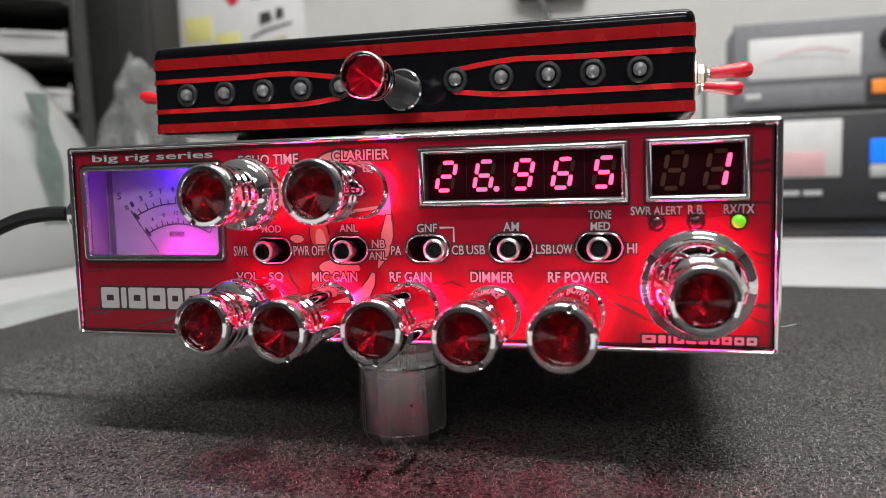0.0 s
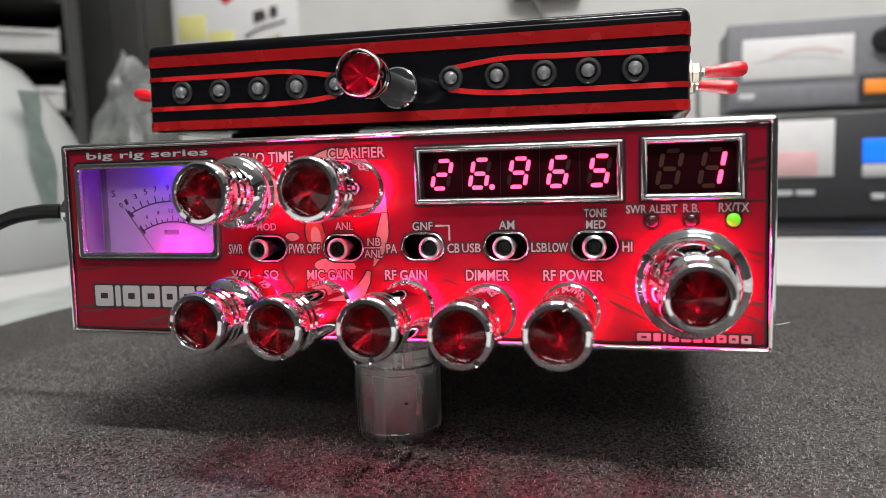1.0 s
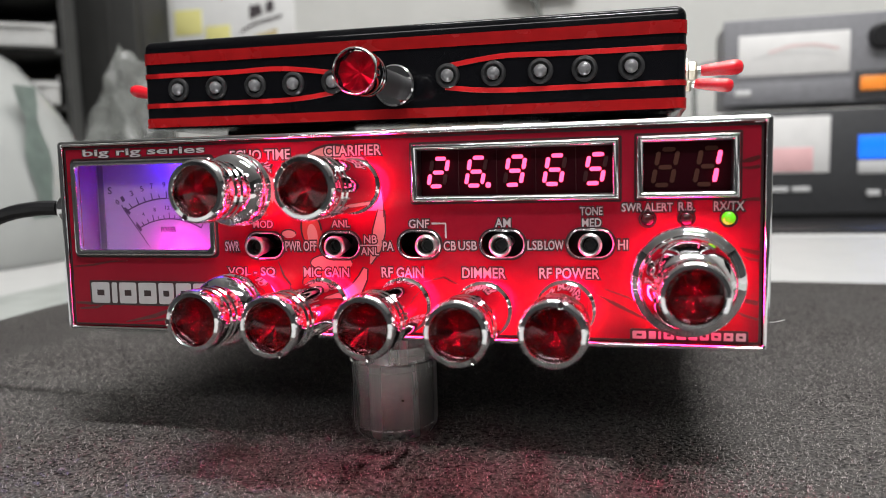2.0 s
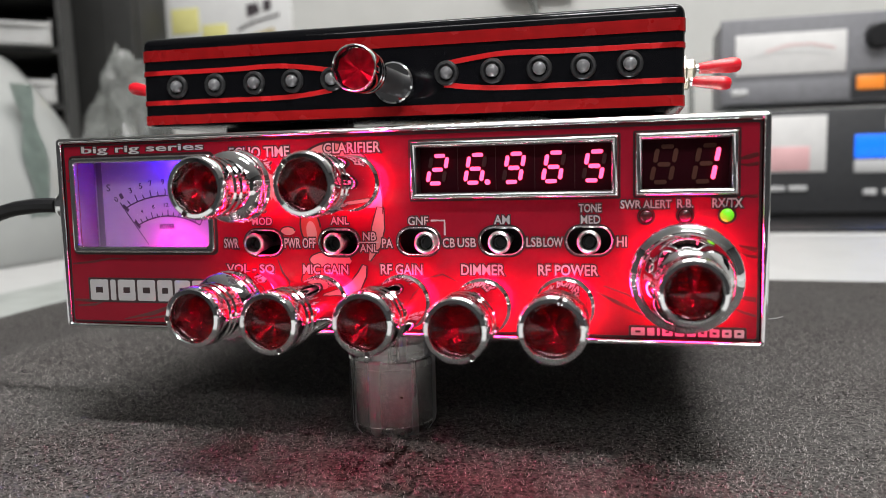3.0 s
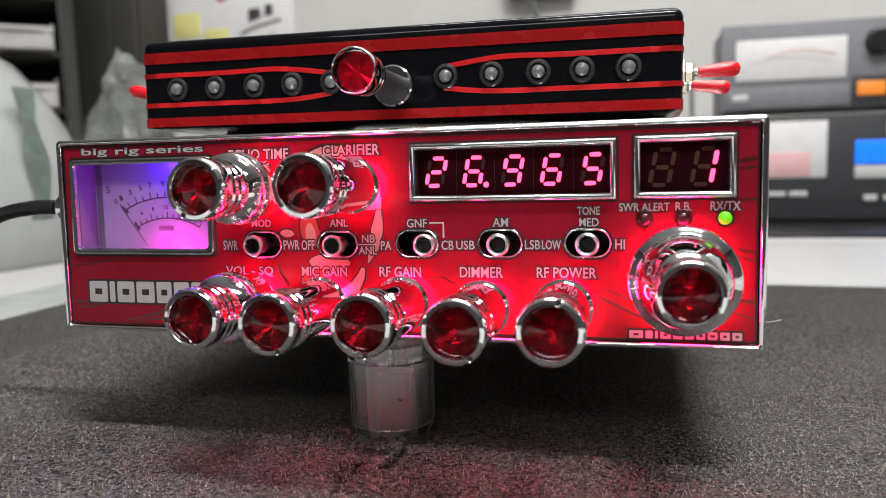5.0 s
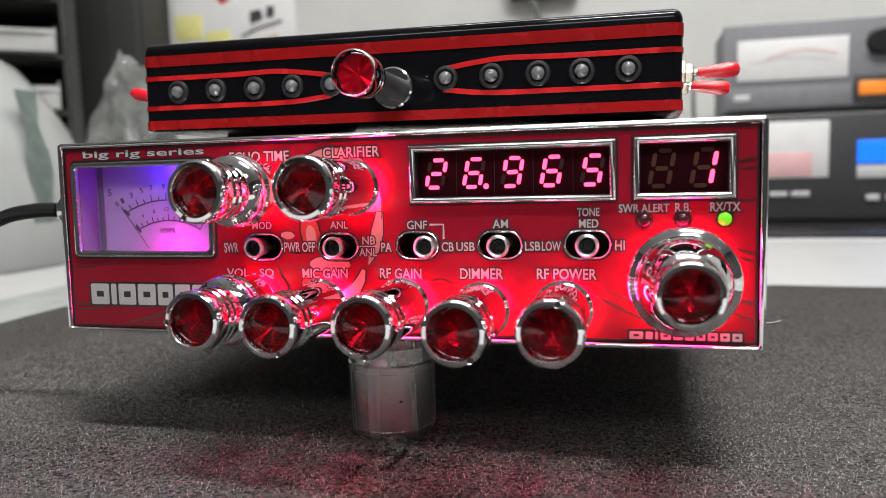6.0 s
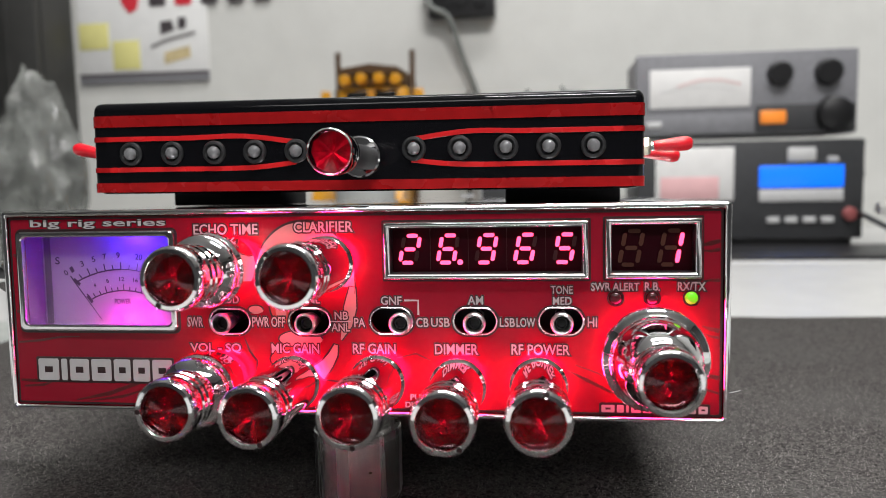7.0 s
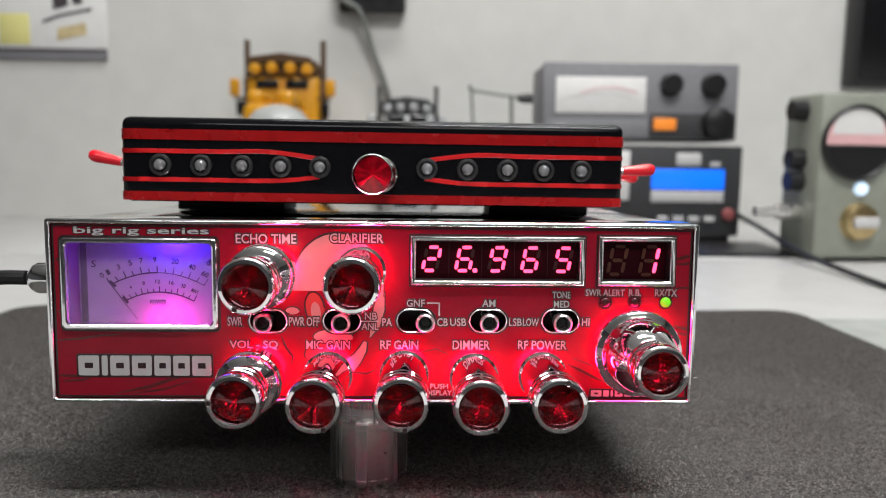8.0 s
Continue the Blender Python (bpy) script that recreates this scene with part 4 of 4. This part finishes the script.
toggle_switch(BX0 - 0.2, 4.2, 7.40, -1, 12, -4)


# ---- instruments on the rear shelf ----
def round_knob(name, parent, x, y, z, r, depth, material, label=""):
    return part(name, lathe([(0, -depth), (r * 0.86, -depth), (r * 0.95, -depth * 0.92), (r, -depth * 0.2), (r * 1.08, 0)], 28), material, parent, label, pose(x, y, z))


swr = empty("swr_meter", pose(0.17, 0.78, 0.133), "grey desktop meter with white scale and three black knobs", "meter")
part("case", box(0.002, 0.259, 0.006, 0.11, 0.0, 0.101, 0.004), CASE_GREY, swr)
part("front", box(0, 0.261, 0, 0.008, 0.001, 0.102, 0.003), CASE_GREY, swr)
part("scale_card", box(0.017, 0.137, -0.002, 0.004, 0.036, 0.083, 0.001), SCALE_WHITE, swr, "white meter scale with a red arc")
part("scale_arc", plate([strip([(0.05, 0.062), (0.075, 0.069), (0.10, 0.069), (0.125, 0.063)], 0.003)], -0.0026, -0.0018, INK_RED), INK_RED, swr)
part("scale_arc", plate([strip([(0.03, 0.055), (0.06, 0.061), (0.09, 0.061), (0.12, 0.056)], 0.0010)], -0.0026, -0.0018, BUTTON_GREY), BUTTON_GREY, swr)
part("lower_strip", box(0.006, 0.14, -0.003, 0.004, 0.004, 0.028, 0.001), CASE_GREY, swr)
part("panel", box(0.143, 0.259, -0.0022, 0.004, 0.004, 0.037, 0.001), CASE_DARK, swr)
part("button", box(0.013, 0.031, -0.006, 0.004, 0.012, 0.020, 0.002), BUTTON_GREY, swr, "white push button")
round_knob("knob", swr, 0.170, 0, 0.074, 0.014, 0.012, KNOB_BLACK), round_knob("knob", swr, 0.226, 0, 0.074, 0.015, 0.012, KNOB_BLACK)
round_knob("knob", swr, 0.233, -0.002, 0.024, 0.020, 0.014, KNOB_BLACK)
part("lamp", box(0.148, 0.178, -0.006, 0.004, 0.014, 0.030, 0.002), ORANGE_LIT, swr, "glowing orange lamp")

unit = empty("display_unit", pose(0.17, 0.775, TABLE), "dark bench unit with pale meter and lit blue screen", "instrument")
part("case", box(0.002, 0.270, 0, 0.13, 0.010, 0.131, 0.003), CASE_DARK, unit)
part("plinth", box(0.01, 0.262, 0.012, 0.12, 0, 0.012, 0.001), BLACK_PLASTIC, unit)
part("meter_card", box(0.024, 0.118, -0.002, 0.004, 0.058, 0.124, 0.001), SCALE_WHITE, unit, "pale meter scale")
part("meter_tint", box(0.03, 0.10, -0.0028, -0.0015, 0.060, 0.088, 0.0003), SCALE_PINK, unit, "pink lower part of the scale")
part("screen", box(0.148, 0.246, -0.002, 0.004, 0.073, 0.100, 0.001), BLUE_LIT, unit, "lit blue screen")
part("strip", box(0.148, 0.246, -0.002, 0.004, 0.056, 0.071, 0.001), BUTTON_GREY, unit)
part("badge", box(0.180, 0.214, -0.002, 0.004, 0.104, 0.122, 0.003), BUTTON_GREY, unit, "pale badge")
part("badge", box(0.226, 0.240, -0.002, 0.004, 0.103, 0.110, 0.002), BUTTON_GREY, unit)
for i in range(4):
    part("button", box(0.158 + 0.021 * i, 0.172 + 0.021 * i, -0.004, 0.004, 0.030, 0.037, 0.001), BUTTON_GREY, unit)
for i in range(3):
    part("button", box(0.03 + 0.024 * i, 0.05 + 0.024 * i, -0.004, 0.004, 0.036, 0.042, 0.001), BUTTON_GREY, unit)
round_knob("power_button", unit, 0.254, 0, 0.040, 0.008, 0.006, BUTTON_RED, "red power button")
part("side_post", tube([(0.268, 0.04, 0.088), (0.285, 0.04, 0.088)], 0.003), BLACK_PLASTIC, unit)
# flat sheet that makes the dark band before the unit
tagged(part("dark_sheet", box(0.15, 0.46, 0.64, 0.765, TABLE, TABLE + 0.004, 0.001), BLACK_PLASTIC, None), "flat dark sheet in front of the bench unit", "tray")

watt = empty("wattmeter", pose(0.451, 0.60, TABLE) @ pose(0, 0, 0, 0, 0, 4), "green-grey enamelled wattmeter with round dial on the bench", "wattmeter")
part("case", box(0, 0.135, 0, 0.075, 0.004, 0.189, 0.006), OLIVE_GREY, watt)
part("dial_ring", lathe([(0.041, 0), (0.042, -0.006), (0.040, -0.008), (0.037, -0.004), (0.037, 0.002)], 48), KNOB_BLACK, watt, "", pose(0.042, 0, 0.134))
part("dial_card", plate([[(0.042 + 0.0375 * math.cos(t), 0.136 + 0.0375 * math.sin(t)) for t in np.linspace(-0.12, math.pi + 0.12, 30)]], -0.003, -0.001, SCALE_PINK), SCALE_PINK, watt, "pink-white upper half of the dial")
part("dial_card", plate([[(0.042 + 0.030 * math.cos(t), 0.143 + 0.032 * math.sin(t)) for t in np.linspace(0.0, math.pi, 30)]], -0.0036, -0.0028, SCALE_WHITE), SCALE_WHITE, watt)
part("dial_cover", plate([[(0.042 + 0.0375 * math.cos(t), 0.130 + 0.036 * math.sin(t)) for t in np.linspace(math.pi, 2 * math.pi, 30)]], -0.003, -0.001, KNOB_BLACK), KNOB_BLACK, watt, "black lower half of the dial")
round_knob("lamp", watt, 0.051, 0, 0.083, 0.0075, 0.004, WHITE_LIT, "glowing bluish white lamp")
k = round_knob("knob", watt, 0.051, 0, 0.046, 0.020, 0.010, BRASS, "brass slug knob")
part("grip", box(-0.012, 0.016, -0.016, -0.009, -0.006, 0.006, 0.002), BUTTON_GREY, k)
for z in (0.17, 0.115, 0.09):
    part("side_knob", lathe([(0, -0.016), (0.011, -0.016), (0.012, 0)], 20, "X"), KNOB_BLACK, watt, "", pose(0, 0.035, z))
part("connector", lathe([(0, -0.055), (0.006, -0.055), (0.006, -0.03), (0.009, -0.028), (0.009, -0.01), (0.007, 0)], 20, "X"), NICKEL, watt, "pale metal connector", pose(0, 0.03, 0.055))
for x in (0.02, 0.115):
    part("foot", box(x - 0.008, x + 0.008, 0.01, 0.03, 0, 0.005, 0.001), RUBBER, watt)
tagged(part("black_cable", tube([(0.43, 0.86, 0.05), (0.433, 0.72, 0.030), (0.432, 0.58, 0.008), (0.428, 0.42, -0.001), (0.425, 0.30, -0.001), (0.45, 0.10, -0.001)], 0.003), CABLE, None), "black cable running across the bench", "cable")


# ---- model trucks ----
def model_truck(name, m, k, paint, trim, label):
    t = empty(name, m, label, "toy truck")
    part("cab", box(-0.056 * k, 0.056 * k, 0.0, 0.10 * k, 0.05 * k, 0.235 * k, 0.008 * k, 3), paint, t)
    part("roof", box(-0.055 * k, 0.055 * k, -0.004 * k, 0.11 * k, 0.228 * k, 0.262 * k, 0.014 * k, 3), trim, t)
    part("visor", plate([[(-0.052 * k, 0.252 * k), (0.052 * k, 0.252 * k), (0.045 * k, 0.262 * k), (0, 0.268 * k), (-0.045 * k, 0.262 * k)]], -0.012 * k, 0.0, trim, 0.001 * k), trim, t)
    part("hood", box(-0.036 * k, 0.036 * k, -0.12 * k, 0.01 * k, 0.05 * k, 0.185 * k, 0.012 * k, 3), paint, t)
    part("grille", box(-0.024 * k, 0.024 * k, -0.124 * k, -0.118 * k, 0.06 * k, 0.16 * k, 0.003 * k), trim, t)
    for s in (-1, 1):
        part("windscreen", box(min(s * 0.006, s * 0.040) * k, max(s * 0.006, s * 0.040) * k, -0.003 * k, 0.002 * k, 0.215 * k, 0.228 * k, 0.001 * k), DARK_GLASS, t)
        part("roof_lamp", lathe([(0, -0.010 * k), (0.008 * k, -0.008 * k), (0.010 * k, 0)], 14), paint, t, "", pose(s * 0.014 * k, -0.006 * k, 0.246 * k))
        part("roof_lamp", lathe([(0, -0.010 * k), (0.008 * k, -0.008 * k), (0.010 * k, 0)], 14), paint, t, "", pose(s * 0.040 * k, -0.006 * k, 0.244 * k))
        part("hood_side", box(min(s * 0.010, s * 0.034) * k, max(s * 0.010, s * 0.034) * k, -0.10 * k, -0.002 * k, 0.18 * k, 0.205 * k, 0.008 * k, 3), paint, t)
        part("exhaust_pipe", lathe([(0.0065 * k, 0.05 * k), (0.0065 * k, 0.23 * k), (0.0045 * k, 0.235 * k), (0.0045 * k, 0.292 * k), (0, 0.292 * k)], 16, "Z"), trim, t, "", pose(s * 0.060 * k, 0.03 * k, 0))
        part("mirror", box(s * 0.074 * k - 0.008 * k, s * 0.074 * k + 0.008 * k, 0.0, 0.006 * k, 0.203 * k, 0.230 * k, 0.003 * k), paint, t)
        part("mirror_glass", box(s * 0.066 * k - 0.006 * k, s * 0.066 * k + 0.006 * k, 0.001 * k, 0.005 * k, 0.174 * k, 0.196 * k, 0.001 * k), DARK_GLASS, t)
        part("mirror_arm", box(min(s * 0.05, s * 0.075) * k, max(s * 0.05, s * 0.075) * k, 0.002 * k, 0.005 * k, 0.198 * k, 0.202 * k), trim, t)
        part("fender", lathe([(0, -0.016 * k), (0.035 * k, -0.016 * k), (0.038 * k, 0.0), (0.035 * k, 0.016 * k), (0, 0.016 * k)], 24, "X"), paint, t, "", pose(s * 0.05 * k, -0.085 * k, 0.05 * k))
        for y in (-0.085, 0.10):
            part("wheel", lathe([(0, -0.012 * k), (0.026 * k, -0.012 * k), (0.028 * k, 0), (0.026 * k, 0.012 * k), (0, 0.012 * k)], 24, "X"), RUBBER, t, "", pose(s * 0.052 * k, y * k, 0.028 * k))
    part("bumper", box(-0.058 * k, 0.058 * k, -0.135 * k, -0.122 * k, 0.02 * k, 0.05 * k, 0.003 * k), trim, t)
    return t


model_truck("model_truck", pose(-0.208, 0.97, TABLE), 1.0, YELLOW, BROWN, "yellow model lorry with two brown exhaust stacks")
model_truck("model_truck", pose(-0.014, 0.99, TABLE), 0.77, SILVER_TOY, CASE_DARK, "small silver-grey model lorry on the rear shelf")
tagged(part("white_cup", lathe([(r, z) for r, z in ((0, 0), (0.030, 0), (0.034, 0.004), (0.046, 0.14), (0.042, 0.158), (0.030, 0.172), (0.012, 0.179), (0.0, 0.180))], 36, "Z"), SHELL_WHITE, None, "", pose(-0.182, 0.80, TABLE)), "white lidded cup with a rounded top", "cup")
frame_stand = empty("wire_stand", pose(0.14, 0.97, TABLE), "thin dark wire stand on the rear shelf", "stand")
part("wire", tube([(-0.05, 0, 0.0), (-0.047, 0, 0.10), (-0.053, 0, 0.214), (-0.052, 0, 0.216), (0.0, 0, 0.209), (0.055, 0, 0.205)], 0.0022), CABLE_GREY, frame_stand)
part("wire", tube([(0.012, 0, 0.0), (0.012, 0, 0.12), (0.010, 0, 0.206)], 0.003), CABLE_GREY, frame_stand)
part("clip", lathe([(0, -0.018), (0.006, -0.014), (0.008, 0), (0.006, 0.014), (0, 0.018)], 16, "X"), CASE_DARK, frame_stand, "", pose(0.035, 0, 0.205))

# ---- on the wall ----
y = BACK
outlet = empty("wall_box", pose(-0.075, y, 0.375), "black wall socket box with hanging grey cable", "wall box")
part("case", box(-0.055, 0.055, -0.03, 0, -0.028, 0.06, 0.004), BLACK_PLASTIC, outlet)
for x in (-0.03, 0.0, 0.03):
    part("socket", lathe([(0.011, -0.034), (0.012, -0.03), (0.008, -0.028), (0, -0.028)], 20), CASE_DARK, outlet, "", pose(x, 0, 0.0))
part("cable", tube([(-0.06, -0.02, 0.02), (-0.05, -0.035, -0.01), (-0.02, -0.03, -0.03), (0.0, -0.02, -0.09), (0.022, -0.015, -0.15), (0.03, -0.012, -0.20), (0.03, -0.012, -0.36)], 0.005), CABLE_GREY, outlet, "grey cable")
poster = empty("wall_calendar", pose(-0.645, y, 0.27), "white wall sheet with yellow notes and small pictures", "notice sheet")
part("sheet", box(-0.12, 0.122, -0.004, 0, 0.012, 0.155, 0.001), PAPER, poster)
part("edge_line", box(-0.12, 0.122, -0.0078, -0.006, 0.006, 0.0115, 0.0005), INK_DARK, poster)
part("lower_edge", box(-0.12, 0.122, -0.007, 0, -0.006, 0.012, 0.001), CASE_GREY, poster, "dark lower edge strip")
for x0, x1, z0, z1 in ((-0.118, -0.062, 0.055, 0.10), (-0.055, -0.005, 0.018, 0.068)):
    part("note", box(x0, x1, -0.0055, -0.004, z0, z1, 0.0003), NOTE_YELLOW, poster, "yellow sticky note")
part("picture", plate([[(0.036, 0.075), (0.062, 0.083), (0.058, 0.10), (0.036, 0.098)]], -0.0052, -0.004, INK_DARK), INK_DARK, poster)
part("picture", plate([[(0.068, 0.084), (0.084, 0.086), (0.084, 0.104), (0.070, 0.104)]], -0.0052, -0.004, INK_DARK), INK_DARK, poster)
part("picture", plate([[(0.040, 0.025), (0.09, 0.036), (0.088, 0.055), (0.042, 0.045)]], -0.0052, -0.004, INK_TAN), INK_TAN, poster)
part("picture", plate([strip([(0.018, 0.055), (0.045, 0.066), (0.08, 0.073), (0.10, 0.077)], 0.004)], -0.0056, -0.0052, INK_DARK), INK_DARK, poster)
part("logo_shape", plate([[(-0.035, 0.135), (-0.020, 0.115), (-0.005, 0.122), (0.0, 0.15), (-0.03, 0.155)]], -0.0055, -0.004, LOGO_RED), LOGO_RED, poster, "red logo shape")
for i, mt in enumerate((INK_DARK, LOGO_RED, INK_DARK, INK_DARK, INK_DARK)):
    part("logo_shape", plate([rect(0.018 + 0.048 * i, 0.048 + 0.048 * i, 0.125, 0.160, 0.003)], -0.0055, -0.004, mt), mt, poster)
screen = empty("dark_monitor", pose(0.735, y - 0.01, 0.235), "black switched-off screen on the wall", "monitor")
part("frame", box(0, 0.5, -0.03, 0.008, 0, 0.32, 0.004), BLACK_PLASTIC, screen)
part("panel", box(0.01, 0.49, -0.032, -0.028, 0.012, 0.31, 0.001), DARK_GLASS, screen)

# ---- the dark cabinet and the bin rack ----
cabinet = empty("steel_cabinet", pose(-0.905, 1.0, TABLE), "dark grey steel cabinet standing on the bench", "cabinet")
part("body", box(0, 0.130, 0.004, 0.088, 0, 0.75, 0.003), CABINET, cabinet)
part("door", box(0.003, 0.127, -0.012, 0.002, 0.006, 0.744, 0.003), CABINET, cabinet)
part("door_fold", box(0.070, 0.076, -0.015, -0.010, 0.01, 0.74, 0.001), CABINET, cabinet)
part("handle", tube([(0.11, -0.012, 0.50), (0.11, -0.03, 0.51), (0.11, -0.03, 0.59), (0.11, -0.012, 0.60)], 0.004), CASE_GREY, cabinet)
RACK = pose(-1.121, 0.664, TABLE, 0, 0, 40)  # turned towards the middle of the bench
rack = empty("bin_rack", RACK, "dark open rack filled with grey plastic bins", "rack")
part("back_panel", box(0, 0.36, 0.20, 0.21, 0, 0.75, 0.002), CABINET, rack)
for x in (0.0, 0.352):
    part("side_panel", box(x, x + 0.008, 0, 0.20, 0, 0.75, 0.001), CABINET, rack)
for i in range(8):
    part("shelf", box(0.008, 0.352, 0.0, 0.20, 0.001 + 0.092 * i, 0.009 + 0.092 * i, 0.001), CABINET, rack)


def storage_bin(m):
    b = empty("storage_bin", m, "grey plastic storage bin with low rounded front on rack", "bin", "bins on the rack")
    body = bmesh.new()
    outline = [(0.0, 0.0), (0.0, 0.028), (0.01, 0.036), (0.05, 0.05), (0.16, 0.055), (0.16, 0.0)]
    rows = [[body.verts.new((x, yy - (0.006 if abs(x) < 0.05 and yy < 0.02 else 0), zz)) for yy, zz in outline] for x in (-0.052, -0.045, 0.045, 0.052)]
    for r, s in zip(rows, rows[1:]):
        for i in range(len(outline) - 1):
            if 2 <= i < 4:
                continue
            body.faces.new((r[i], r[i + 1], s[i + 1], s[i]))
        body.faces.new((r[5], r[0], s[0], s[5]))
    body.faces.new(rows[0]), body.faces.new(rows[-1][::-1])
    bmesh.ops.recalc_face_normals(body, faces=body.faces)
    bmesh.ops.solidify(body, geom=body.faces[:], thickness=0.002)
    part("tray", body, BIN_GREY, b)
    part("lip", tube([(-0.053, 0.0, 0.028), (-0.03, -0.008, 0.029), (0.03, -0.008, 0.029), (0.053, 0.0, 0.028)], 0.003), BIN_GREY, b)
    return b


first = storage_bin(RACK @ pose(0.068, -0.035, 0.0095))
for i in range(8):
    for j in range(3):
        if i or j:
            copy_thing(first, RACK @ pose(0.068 + 0.112 * j, -0.035 + 0.003 * ((i * 7 + j * 5) % 4), 0.0095 + 0.092 * i))

shell = empty("white_dome", pose(-0.630, 0.40, TABLE), "glossy white rounded shell with faded green mark on bench", "dome")
part("shell", lathe([(r, z) for r, z in ((0, 0), (0.168, 0), (0.172, 0.006), (0.172, 0.04), (0.165, 0.09), (0.150, 0.13), (0.130, 0.165), (0.105, 0.195), (0.07, 0.218), (0.035, 0.230), (0, 0.234))], 64, "Z"), SHELL_WHITE, shell)
mark = bmesh.new()
grid = [[mark.verts.new((0.001 + (0.1705 - 0.22 * max(zz - 0.07, 0)) * math.sin(a), -(0.1715 - 0.22 * max(zz - 0.07, 0)) * math.cos(a), zz)) for zz, a in ((zz, 1.54 + 0.5 * (zz - 0.09) + u * (0.35 + 0.65 * abs(math.sin(zz * 48)))) for zz in np.linspace(0.03, 0.165, 10))] for u in np.linspace(-0.09, 0.09, 8)]
for p, q in zip(grid, grid[1:]):
    for i in range(9):
        mark.faces.new((p[i], q[i], q[i + 1], p[i + 1]))
bmesh.ops.solidify(mark, geom=mark.faces[:], thickness=0.0008)
part("green_mark", mark, GREEN_TINT, shell, "faded green mark")

sack = bmesh.new()
bmesh.ops.create_icosphere(sack, subdivisions=4, radius=1)
for v in sack.verts:
    d = v.co.copy()
    push = 1 + 0.22 * noise.noise(d * 1.9) + 0.12 * noise.noise(d * 4.7) + 0.16 * abs(noise.noise(d * 6.5)) - 0.20 * abs(noise.noise(d * 3.1 + Vector((4, 1, 2))))
    v.co = Vector((d.x * 0.055 * push, d.y * 0.05 * push, max((d.z * 0.125 * push) + 0.095, 0.0)))
    v.co.x *= 1 - 0.45 * max(0, (v.co.z - 0.10) / 0.1)
tagged(part("plastic_bag", sack, BAG_FILM, None, "", pose(-0.515, 0.60, TABLE)), "crumpled clear plastic bag standing on the bench", "bag")

# meter lamps: the blue and the magenta diode behind the meter's frame
point_lamp("meter_diode", RADIO @ pose(-6.35 * C, 0.50 * C, 5.18 * C), 0.0015, 0.042, (0.05, 0.015, 1.0))
point_lamp("meter_diode", RADIO @ pose(-6.55 * C, 0.50 * C, 2.27 * C), 0.0015, 0.029, (1.0, 0.01, 0.60))
